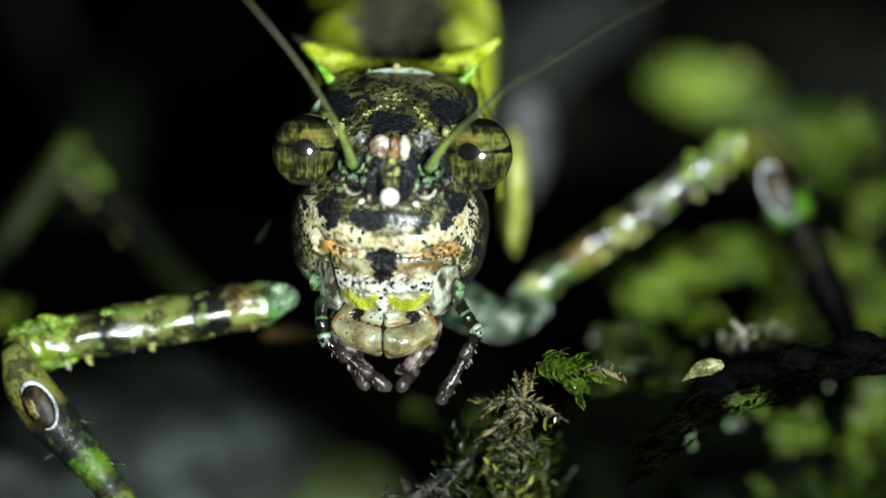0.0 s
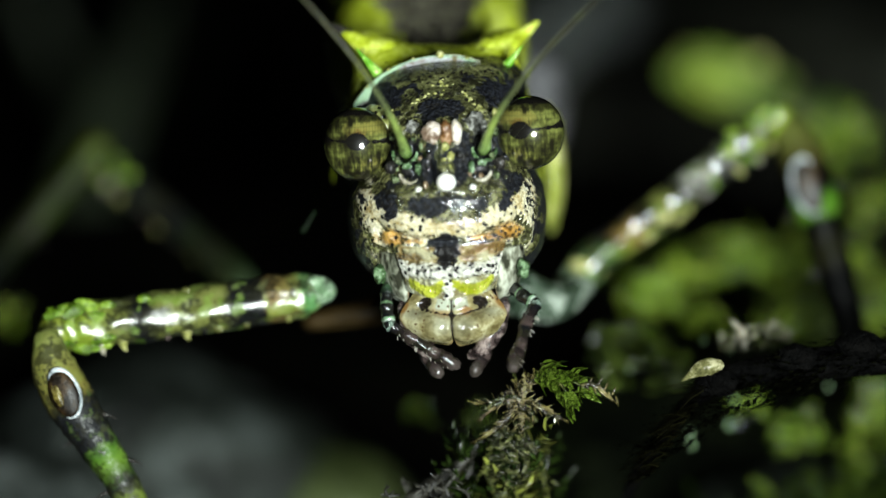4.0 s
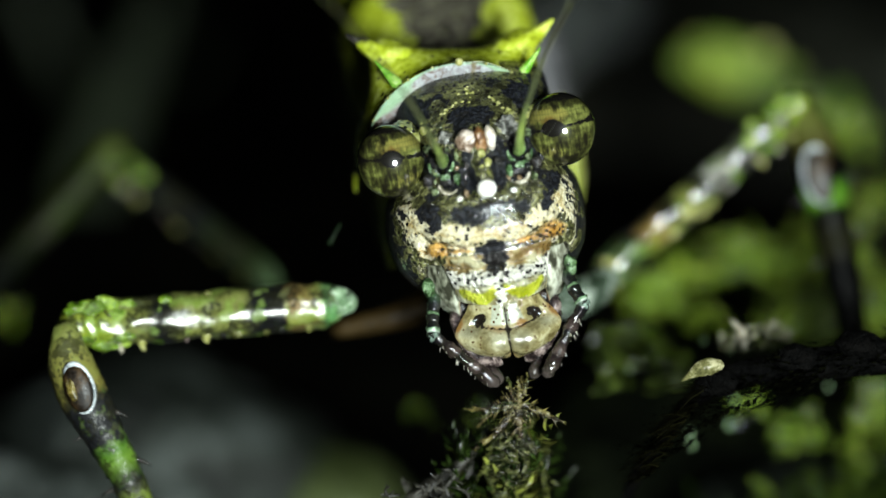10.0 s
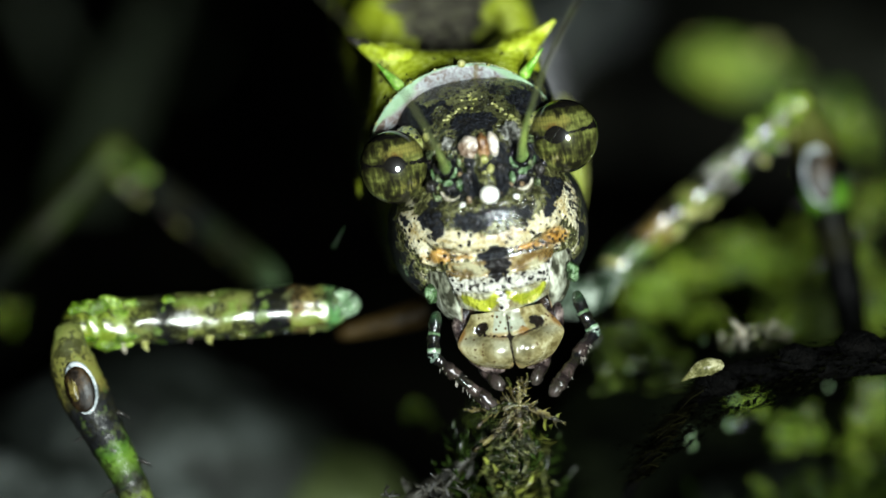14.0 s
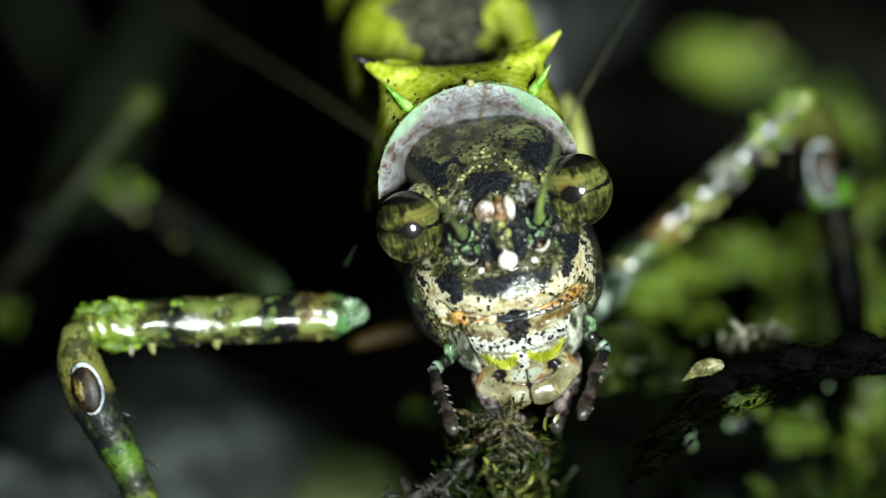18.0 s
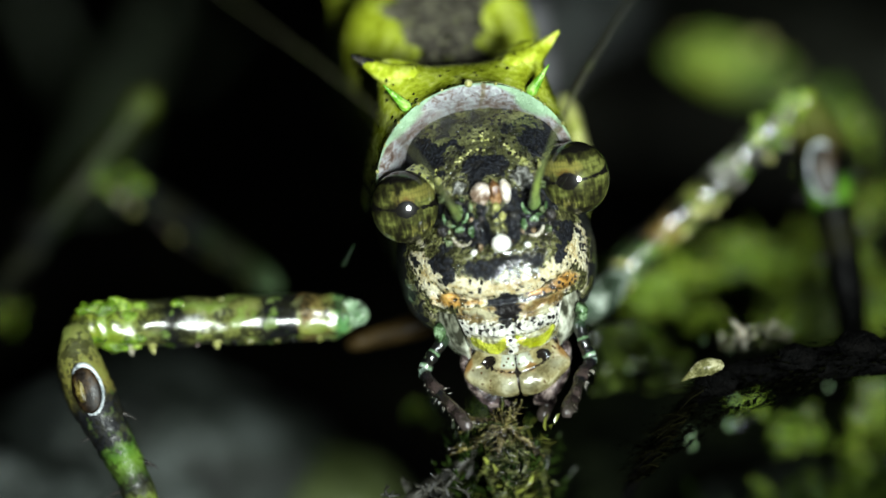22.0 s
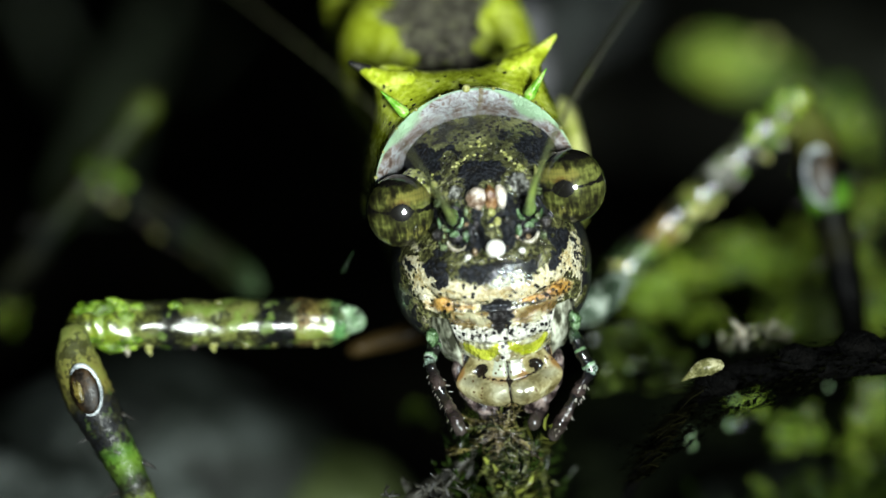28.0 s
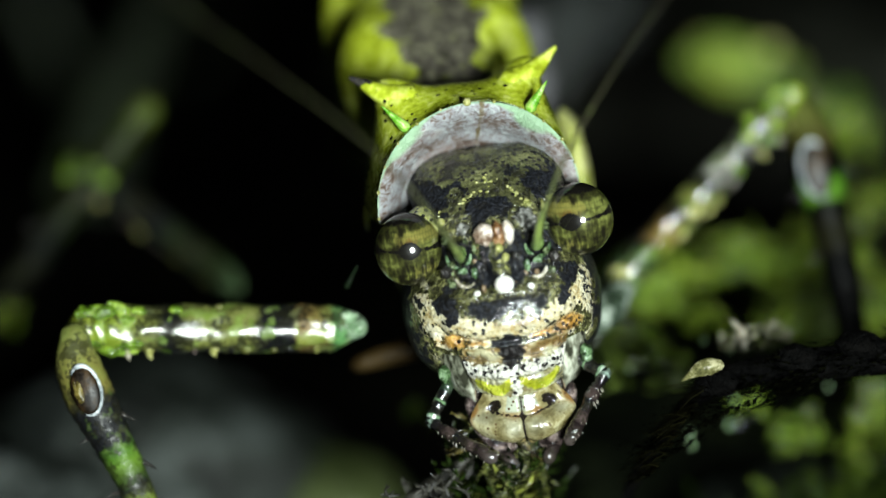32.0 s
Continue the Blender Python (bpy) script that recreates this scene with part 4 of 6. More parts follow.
for s in (-1, 1):
    upper = part("palp_joint", tube("palp_joint", [(0, 0, 1.3), (0.05, 0, 0.6), (0, 0, 0)], [0.19, 0.22, 0.19, 0.23, 0.19, 0.24, 0.19], M_PALP_BASE, 40, 14, 1, 0.01, 7), head, "mint and black palp joint")
    tip = part("palp_tip", palp_tip_shape(s), head, "dark wet bristly palp with a pale tip")
    lower = part("labial_palp", tube("labial_palp", [(0.75 * s, 0.9, -5.6), (0.95 * s, 0.6, -6.4), (0.6 * s, 0.2, -7.0)], [0.2, 0.24, 0.22], M_PALP, 18, 12, 1, 0.012, 12), head, "pinkish brown lower palp")
    palps.append((upper, tip))


# ---- thorax ----
def pronotum_front():
    """The saddle between the collar's rim and the ridge that carries the horns."""
    n, m = 120, 60
    a = np.linspace(-1, 1, n)            # along the arch
    v = np.linspace(0, 1, m)             # from the rim back to the ridge and down behind it
    A, V = np.meshgrid(a, v)
    ang = A * 1.66
    R = 3.3 + 0.25 * V
    X = R * np.sin(ang) * (1 - 0.06 * smooth(1.5, 1.9, abs(ang)))
    Z = -4.5 + 3.15 * np.cos(ang) + smooth(0, 0.7, V) * (0.72 + 1.05 * bell(abs(A), 0.4, 0.17) - 0.45 * smooth(0.55, 0.9, abs(A))) - 1.3 * smooth(0.72, 1.0, V) * (1 - 0.6 * abs(A))
    Y = -2.2 + 3.4 * V + 1.0 * A**2
    horn = bell(abs(A), 0.44, 0.08) * bell(V, 0.6, 0.2)
    Z = Z + 0.25 * horn + 0.05 * np.sin(9 * A + 4 * V)
    X = X + np.sign(A) * 0.35 * horn
    grey = 0.6 * smooth(0.78, 0.95, V) * smooth(0.5, 0.2, abs(A)) + 0.5 * np.exp(-((A / 0.07) ** 2)) * smooth(0.45, 0.75, V)
    pale = 0.55 * bell(V, 0.0, 0.045)
    return shell("pronotum_saddle", np.stack([X, Y, Z], -1), np.stack([0 * A, pale, grey, 0 * A], -1), M_PRONOTUM, 0.15)


def collar_shape():
    n, m = 110, 50
    A, V = np.meshgrid(np.linspace(-1, 1, n), np.linspace(0, 1, m))
    ang = A * 1.66
    R = 3.3 - 1.8 * V
    X = R * np.sin(ang)
    Z = -4.5 - 0.1 * V + 3.15 * (R / 3.3) * np.cos(ang)
    Y = -2.2 + 1.0 * A**2 + 2.9 * V - 0.35 * np.sin(np.clip(V / 0.5, 0, 1) * 3.14)
    mint = 0.5 * bell(V, 0.0, 0.06) + 0.6 * bell(abs(A), 0.45, 0.2) * bell(V, 0.05, 0.2) + 0.3 * bell(A, 0.35, 0.12) * bell(V, 0.1, 0.3)
    dark = 0.6 * np.exp(-(((A - 0.09) / 0.03) ** 2)) + 0.5 * smooth(0.75, 1.0, V)
    return shell("collar", np.stack([X, Y, Z], -1), np.stack([mint, dark, 0 * A, 0 * A], -1), M_COLLAR, 0.12)


part("pronotum_saddle", pronotum_front(), katydid, "lime green speckled shield front")
part("collar", collar_shape(), katydid, "pinkish white and mint collar")


def pronotum_back():
    """The rear of the shield: lime humps at the sides of a grey-brown middle."""
    n, m = 110, 130
    A, V = np.meshgrid(np.linspace(-1, 1, n), np.linspace(0, 1, m))
    ang = A * 1.75
    w = 2.55 + 0.8 * smooth(0.1, 0.8, V) + 0.45 * np.sin(V * 13) * bell(abs(A), 0.55, 0.25)
    X = w * np.sin(ang)
    Z = -4.2 + (3.0 + 0.8 * V) * np.cos(ang) + 0.5 * bell(abs(A), 0.45, 0.16) * (0.6 + 0.6 * np.sin(V * 13 + 1)) - 0.5 * bell(A, 0, 0.25)
    Y = 0.6 + 9 * V
    Z = Z + 0.62 * (Y - 0.6)
    edge = 0.3 + 0.06 * np.sin(V * 17) + 0.04 * np.sin(V * 41)
    grey = 0.75 * smooth(edge + 0.06, edge - 0.06, abs(A))
    pale = 0.2 * bell(abs(A), 0.5, 0.06)
    return shell("pronotum_rear", np.stack([X, Y, Z], -1), np.stack([0 * A, pale, grey, 0 * A], -1), M_PRONOTUM, 0.2)


part("pronotum_rear", pronotum_back(), katydid, "lime shield rear with a grey-brown middle")


def spine(name, base, tip, r, material, parent=katydid, label="", bend=0.0):
    b, t = np.array(base, float), np.array(tip, float)
    mid = (b + t) / 2 + np.array([0, 0, bend])
    return part(name, tube(name, [b, mid, t], [r, r * 0.55, r * 0.12], material, 14, 10, bands=0.0), parent, label)


for s in (-1, 1):
    spine("horn", (1.75 * s, -0.2, -1.0), (3.32 * s, -0.1, 0.02), 0.62, M_PRONOTUM, bend=-0.08, label="pointed lime horn of the shield")
    spine("side_spine", (2.05 * s, -1.75, -1.8), (2.68 * s, -1.9, -1.05), 0.2, M_SPINE_GREEN, label="small bright green side spine")
part("horn_tip", tube("horn_tip", [(-2.86, -0.1, -0.3), (-3.4, -0.1, 0.06)], [0.24, 0.09], M_SPINE_DARK, 8, 10), katydid, "black horn tip")
for k in range(13):
    a = -1.6 + 3.2 * k / 12
    part("rim_bead", ball("rim_bead", (3.3 * math.sin(a), -2.25 + 1.0 * (a / 1.66) ** 2, -4.5 + 3.17 * math.cos(a)), (0.05, 0.065, 0.045)[k % 3] if k != 6 else 0.14, M_GRANULE, 8), katydid)
part("side_lobe", ball("side_lobe", (4.0, 6.0, -4.0), 1.0, M_SIDE, 24, (0.5, 2.2, 2.2), 0.12, 8), katydid, "yellow-green side lobe of the thorax")
part("side_lobe", ball("side_lobe", (-2.2, 6.5, -4.8), 1.0, M_PRONOTUM, 24, (0.5, 2.6, 2.3), 0.12, 9), katydid)
part("hind_coxa", ball("hind_coxa", (4.6, 21, 0.2), 1.1, M_LILAC, 20, (0.9, 1.0, 2.0), 0.2, 21), katydid, "lilac-grey base of the hind leg")
spine("coxal_spine", (-4.5, 1.0, -6.6), (-4.1, 0.6, -6.0), 0.09, M_SPINE_DIM, label="thin dark green spine of the fore hip")
part("abdomen", tube("abdomen", [(0, 2.5, -5.0), (0, 12, -2.6), (0, 24, -1), (0, 38, -1)], [1.8, 2.2, 2.2, 1.0], M_WING, 40, 24, 1, 0.03, 2), katydid, "mottled green abdomen")
for s in (-1, 1):
    part("wing_cover", ball("wing_cover", (0.9 * s, 26, 0.6), 1.0, M_WING, 26, (1.3, 15, 3.4), 0.06, 11 + s), katydid, "folded leaf-like green wing cover")
part("coxa", tube("coxa", [(-4.3, 4.4, -9.3), (-1.8, 4.4, -8.9), (0.4, 5, -8)], [0.3, 0.5, 0.95], M_COXA, 20, 16), katydid, "brown base joint of the fore leg")
part("coxa", tube("coxa", [(4.9, 4.6, -8.3), (3.6, 3.4, -8.9), (1.5, 2.6, -8)], [0.45, 0.7, 0.9], M_COXA_PALE, 20, 16), katydid, "pale mint base joint of the fore leg")
part("neck", tube("neck", [(0, -1.2, -5.2), (0, 0.5, -5.0), (0, 3, -4.6)], [1.4, 1.8, 2.2], M_COLLAR, 16, 24), katydid)


# ---- legs: femur and tibia of the three legs in view ----
def femur_shape(a, b, r, seed, material):
    a, b = np.array(a, float), np.array(b, float)
    pts = [a, a + (b - a) * 0.15, a + (b - a) * 0.5, a + (b - a) * 0.85, b]
    P, along = tube_grid(pts, [r * 0.92, r * 1.02, r * 0.96, r, r * 0.98, r * 1.0, r * 0.55], 90, 40, 1, 0.006, seed)
    c = P.mean(axis=1, keepdims=True)
    ang = np.linspace(0, 2 * np.pi, 40, endpoint=False)
    k = np.array([[0.05 * math.cos(3 * q + 0.6) + 0.16 * noise.fractal(Vector((i * 0.11, math.cos(q), math.sin(q))) * 1.3 + Vector((seed, 0, 0)), 1.0, 2.0, 4) for q in ang] for i in range(len(P))])
    v, f = sheet(c + (P - c) * (1 + k[..., None]), True, True)
    z = np.zeros((len(v), 4))
    z[:, 0], z[:, 3] = np.repeat(along, 40), 1
    return mesh_of("femur", v, f, material, z)


def femur(a, b, r, seed, label, material=M_FEMUR, lumps=14, big=0.3, lump_materials=(M_OLIVE_LUMP, M_KNEE)):
    f = part("femur", femur_shape(a, b, r, seed, material), katydid, label)
    a, b = np.array(a, float), np.array(b, float)
    ax = (b - a) / np.linalg.norm(b - a)
    down = np.array([ax[2], 0, -ax[0]])
    down = down if down[2] < 0 else -down
    rng = random.Random(seed)
    for k in range(0 if material is M_FEMUR_DIMMED else 5):
        p = b + ax * rng.uniform(-0.35, 0.05) * r + np.array([0, -0.5 * r, rng.uniform(-0.5, 0.5) * r])
        part("end_lobe", ball("end_lobe", p, rng.uniform(0.2, 0.36) * r, M_RIDGE, 12, (1.3, 0.7, 0.8), 0.4, k + seed), f, "pale glossy lobe at the thigh's base")
    for q, h, w, m in ((0.09, 0.2, 0.16, M_GRANULE), (0.155, 0.3, 0.17, M_BUD_PALE), (0.235, 0.27, 0.16, M_GRANULE), (0.33, 0.08, 0.16, M_PIT), (0.4, 0.1, 0.12, M_MAXILLA), (0.475, 0.2, 0.17, M_GRANULE), (0.54, 0.07, 0.14, M_PIT), (0.59, 0.1, 0.11, M_MAXILLA), (0.7, 0.08, 0.15, M_OLIVE_LUMP), (0.76, 0.07, 0.12, M_PIT), (0.86, 0.1, 0.13, M_OLIVE_LUMP)):
        p = a + (b - a) * q + down * r * 0.9 + np.array([0, -0.15, 0])
        part("tooth", tube("tooth", [p, p + down * h * 0.5, p + down * h + ax * rng.uniform(-0.04, 0.08)], [w, w * 0.7, w * 0.25], m, 8, 8), f)
    for k in range(0 if material is M_FEMUR_DIMMED else 9):
        q, up = rng.uniform(0.0, 0.2), -down
        p = a + (b - a) * q + up * r * rng.uniform(-0.5, 0.85) + np.array([0, -0.75 * r, 0])
        e = -ax * rng.uniform(0.15, 0.5) + up * rng.uniform(-0.25, 0.3) + np.array([0, -0.12, 0])
        part("knee_scale", tube("knee_scale", [p, p + e * 0.5 + up * 0.06, p + e], [0.22, 0.17, 0.03], M_KNEE, 10, 8, 0.5), f, "green pointed scale at the knee")
    for k in range(7):
        a2 = rng.uniform(3.3, 6.0)
        p = a + (b - a) * (0.01 + 0.03 * k) + (-math.cos(a2) * down + np.array([0, math.sin(a2), 0])) * r * 0.9
        part("knee_lobe", ball("knee_lobe", p, rng.uniform(0.2, 0.34) * r / 0.75, M_KNEE, 14, (1.5, 0.5, 0.7), 0.4, k + seed), f)
    for k in range(lumps):
        q = rng.uniform(0.03, 0.95)
        a1 = rng.uniform(3.4, 6.0)
        side = math.cos(a1) * down * -1 + np.array([0, math.sin(a1), 0])
        p = a + (b - a) * q + side * r * 0.92
        part("tubercle", ball("tubercle", p, rng.uniform(0.4, 1.0) * big * r / 0.7, lump_materials[k % 2], 10, (1.3, 0.5, 0.9), 0.3, k), f)
    return f


def tibia(pts, radii, ear, ear_axis, ear_size, seed, label, material=M_TIBIA, turn=1):
    t = part("tibia", tube("tibia", pts, radii, material, 60, 22, 1, 0.016, seed), katydid, label)
    if ear is not None:
        e = np.array(ear, float)
        ax = np.array(ear_axis, float) / np.linalg.norm(ear_axis)
        side = np.cross(ax, (0, 1, 0)) * turn
        a = np.linspace(-0.4, np.pi + 0.7, 40)
        rim = [e + ax * ear_size[0] * np.cos(k) + side * ear_size[1] * np.sin(k) + np.array([0, 0.16 * np.sin(k) ** 2, 0]) for k in a]
        part("ear_rim", tube("ear_rim", rim, [0.02, 0.055, 0.06, 0.075, 0.06, 0.085, 0.09, 0.03], M_RIM, 60, 8), t, "pale shiny rim of the ear slit")
        me = ball("ear_drum", (0, 0, 0), 1.0, M_TYMPANUM, 16, (ear_size[1] * 0.95, 0.12, ear_size[0] * 0.95))
        flap = ball("ear_flap", (0, 0, 0), 1.0, M_FLAP, 14, (ear_size[1] * 0.36, 0.1, ear_size[0] * 0.5), 0.25, 3)
        if turn > 0:
            part("ear_flap", flap, t, "ochre fold inside the ear slit", mpose(*(e - side * ear_size[1] * 0.42 + np.array([0, -0.05, 0])), 0, math.degrees(math.atan2(ax[0], ax[2]))))
        part("ear_drum", me, t, "dark oval ear membrane", mpose(*e, 0, math.degrees(math.atan2(ax[0], ax[2]))))
    p = np.array(pts, float)
    rng = random.Random(seed)
    for k in range(6):
        q = 0.42 + 0.1 * k
        c = spine_line(p, 50)[int(q * 49)]
        s = 1 if k % 2 == 0 else -1
        r = np.interp(q, np.linspace(0, 1, len(radii)), radii)
        base = c + np.array([s * r * 0.9, -0.1, 0.1])
        part("tibia_spine", tube("tibia_spine", [base, base + np.array([s * 0.25, -0.05, -0.06]), base + np.array([s * 0.52, -0.1, -0.2])], [0.1, 0.06, 0.015], M_SPINE_DARK, 8, 8), t, "black spine")
    return t


femur_l = femur((-3.0, 0, -0.68), (5.7, 0.5, 0.13), 0.78, 3, "banded green and black fore thigh", lumps=6, big=0.16)
tibia_l = tibia([(-0.25, 0.1, 1.35), (-0.1, 0, 0.5), (0.35, 0, -0.6), (1.05, 0.1, -1.9), (1.75, 0.2, -3.2), (2.5, 0.4, -5.2), (3.2, 0.6, -8.0)], [0.5, 0.75, 0.82, 0.66, 0.55, 0.5, 0.42], (0.25, -0.86, -0.32), (0.32, 0, -1), (0.82, 0.47), 5, "shin with a pale-rimmed ear slit")
femur_r = femur((0.15, 0, 0.1), (-6.9, -1.0, -5.9), 0.6, 13, "banded green and black fore thigh", material=M_FEMUR_R, lumps=11, big=0.38, lump_materials=(M_KNEE, M_GRANULE))
tibia_r = tibia([(-0.3, 0, 1.6), (0.1, 0, 0.7), (0.35, 0, -0.4), (0.75, 0, -2.2), (1.2, -0.3, -4.4), (1.5, -0.6, -6.2)], [0.6, 0.78, 0.84, 0.7, 0.6, 0.52], (0.2, -0.84, -0.4), (0.25, 0, -1), (0.98, 0.5), 15, "black shin with a pale-rimmed ear slit", M_TIBIA_R, -1)
femur_m = femur((0, 0, 0), (5.7, -1.2, -4.8), 0.55, 23, "middle thigh with its dimness put into the colour", M_FEMUR_DIMMED, lumps=0)
tibia_m = tibia([(0, 0, 0.2), (-1.3, 0, -2.2), (-2.6, 0, -4.6), (-4.6, 0.5, -8.4), (-7.0, 1, -13)], [0.6, 0.55, 0.5, 0.42, 0.36], None, None, None, 25, "green middle shin, its fade into the dark painted on", M_SHIN_FADED)


femur_n = part("femur", tube("femur", [(0, 0, 0), (1.6, 0.2, -0.2), (3.4, 0.6, -0.9), (6.8, 1.2, -2.6)], [0.45, 1.0, 1.2, 1.1, 0.9, 0.7], M_SHIN_LIME, 40, 20, 1, 0.05, 33), katydid, "bright green middle thigh")
rng = random.Random(31)
for k in range(26):
    q, a = rng.random() ** 1.4, rng.uniform(0, 6.283)
    p = np.array([0.6 + 6.0 * q, 1.2 * q + 0.8 * math.sin(a), -2.3 * q * q - 0.2 * q + 0.9 * math.cos(a)])
    part("tubercle", ball("tubercle", p, rng.uniform(0.2, 0.42), M_KNEE if k % 3 else M_SIDE, 9, (1.3, 0.9, 0.9), 0.35, k), femur_n)


# ---- ground and surroundings ----
def world_grid(name, xs, ys, height, material):
    X, Y = np.meshgrid(xs, ys)
    Z = np.array([[height(x, y) for x in xs] for y in ys])
    v, f = sheet(np.stack([X, Y, Z], -1))
    return mesh_of(name, v, f, material)


def floor_height(x, y):
    near = math.exp(-((x / 220) ** 2 + ((y - 30) / 260) ** 2))
    return near * (2.2 * noise.fractal(Vector((x * 0.03, y * 0.03, 0.4)), 1.0, 2.0, 5) + 1.2 * noise.noise(Vector((x * 0.11, y * 0.11, 2)))) - 1.2


def spread(half, fine, n):
    t = np.linspace(-1, 1, n)
    return np.sign(t) * (fine * abs(t) + (half - fine) * abs(t) ** 7)


ground = tagged(new("ground", world_grid("ground", spread(40000, 260, 150), 40 + spread(40000, 260, 150), floor_height, M_SOIL)), "dark wet forest soil at night", "ground", kind="structure")

LEAF = np.array([(0, 0, 0), (0.16, 0.06, 0.3), (-0.16, 0.06, 0.3), (0, -0.02, 0.3), (0.13, 0.02, 0.65), (-0.13, 0.02, 0.65), (0, -0.06, 0.65), (0, -0.22, 1.0)])
LEAF_F = [(0, 3, 1), (0, 2, 3), (3, 6, 4, 1), (3, 2, 5, 6), (6, 7, 4), (6, 5, 7)]


def leaf_at(rng, p, d, size, spread_angle):
    """One pointed moss leaf at p on a stem that runs along d."""
    d = Vector(d).normalized()
    turn = d.to_track_quat("Z", "Y").to_matrix()
    m = turn @ Euler((0, 0, rng.uniform(0, 6.283))).to_matrix() @ Euler((-spread_angle, 0, 0)).to_matrix()
    m = np.array(m)
    w = rng.uniform(0.8, 1.25)
    return p + (LEAF * np.array([w, 1, 1]) * size) @ m.T


class Leaves:
    def __init__(self):
        self.v, self.f = [], []

    def add(self, pts, faces):
        o = sum(len(a) for a in self.v[-1:]) and self.count
        self.v.append(pts)
        self.f += [tuple(i + o for i in q) for q in faces]
        self.count = o + len(pts)

    count = 0

    def shoot(self, rng, base, direction, length, leaf, n, wide=0.9, bend=0.25):
        """A moss shoot: leaves set all round a curved stem, smaller to the tip."""
        b, d = np.array(base, float), np.array(direction, float)
        d /= np.linalg.norm(d)
        side = np.array([rng.uniform(-1, 1), rng.uniform(-1, 1), rng.uniform(-0.3, 0.6)]) * bend
        for k in range(n):
            t = (k + 0.5) / n
            p = b + (d * t + side * t * t) * length
            self.add(leaf_at(rng, p, d + 2 * side * t, leaf * (1.15 - 0.55 * t) * rng.uniform(0.75, 1.2), wide * (1.15 - 0.5 * t)), LEAF_F)

    def mesh(self, name, material):
        return mesh_of(name, np.concatenate(self.v), self.f, material, flat=False)


def stuff(name, leaves, material, label, category, m=None):
    ob = tagged(new(name, leaves.mesh(name, material)), label, category, kind="stuff")
    ob.matrix_world = BASE if m is None else m
    return ob


def thing(name, me, label, category, m=None, group=""):
    ob = tagged(new(name, me), label, category, group)
    ob.matrix_world = BASE if m is None else m
    return ob


def lump(name, centre, radius, squash, material, rough, seed, label, category):
    ob = thing(name, ball(name, (0, 0, 0), radius, material, 44, squash, rough, seed), label, category)
    ob.matrix_world = at(*centre)
    return ob


stone = lump("stone", (-11, 26, -11.5), 7.0, (1.25, 1, 1.05), M_STONE, 0.12, 2, "grey-green lichen-covered stone on wet soil", "stone")
pale_stone = lump("stone", (-16.5, 20, -10), 4.0, (1.3, 1, 0.8), M_STONE, 0.2, 7, "pale grey stone lying on wet soil", "stone")
pebble = lump("pebble", (-4.8, 24, -11.2), 3.9, (1.1, 1, 1), M_PEBBLE, 0.06, 4, "smooth olive green algae-covered pebble", "stone")
corner_stone = lump("stone", (12.9, 18, -9.5), 2.2, (1.6, 1, 0.8), M_STONE, 0.2, 9, "small grey stone under the moss", "stone")
rock = lump("rock", (15, 36, -14), 13.0, (1.15, 1.5, 0.85), M_ROCK, 0.14, 5, "dark rock overgrown with moss", "rock")
log = thing("log", tube("log", [(4, 82, 6), (24, 78, 1), (70, 68, -8)], [9, 11, 12], M_LOG, 60, 40, 1, 0.15, 3), "fallen log with pale lichen patches", "log")

for x, y, z, r in ((5.6, 73.6, 7.8, 2.3), (7.6, 74.5, 10.6, 1.8), (9.8, 72.8, 4.0, 1.6)):
    part("lichen_patch", ball("lichen_patch", (x, y, z), r, M_LICHEN, 16, (1, 0.35, 1.4), 0.3, int(z)), log, "pale grey lichen patch")


def branch(name, pts, radii, material, label, seed):
    return thing(name, tube(name, pts, radii, material, 50, 20, 1, radii[0] * 0.05, seed), label, "branch")


twig = branch("twig", [(17.5, 2, -3.3), (13, 2, -3.6), (9.5, 2.5, -4.1), (7.6, 4, -5.6), (6.0, 6, -8.5), (5.5, 8, -12)], [0.6, 0.55, 0.4, 0.25, 0.18, 0.15], M_TWIG, "black wet twig with hairy dark moss", 6)

for k, (x, z) in enumerate(((15.6, -3.0), (13.4, -3.4), (11.4, -3.8), (8.8, -4.6))):
    part("knot", ball("knot", (x, 1.5, z + 0.3), 0.55, M_TWIG, 14, (1.3, 0.9, 0.8), 0.3, k), twig)
part("side_stub", tube("side_stub", [(16.2, 2, -2.8), (16.6, 1.6, -1.9), (17.3, 1.4, -1.5)], [0.4, 0.28, 0.2], M_TWIG, 12, 10, 1, 0.03, 4), twig)
for x, y, z, lean in ((-20, 70, -22, 6), (-13, 85, -24, -5), (-27, 95, -26, 10), (-6.5, 92, -26, 3)):
    blade = tagged(new("grass_blade", tube("grass_blade", [(0, 0, 0), (lean * 0.2, 0, 14), (lean * 0.7, 0, 28), (lean * 1.6, 0, 40)], [1.4, 1.8, 1.3, 0.2], M_BLADE, 24, 12, 0.25, 0.02, 3)), "dim broad grass blade in the dark", "grass", "grass blades")
    blade.matrix_world = at(x, y, z, 18)
    part("midrib", tube("midrib", [(0, -0.5, 0), (lean * 0.2, -0.5, 14), (lean * 0.7, -0.4, 28), (lean * 1.6, -0.1, 39)], [0.3, 0.3, 0.2, 0.05], M_BLADE, 20, 8), blade)

rng = random.Random(11)
bank, cushion = Leaves(), Leaves()
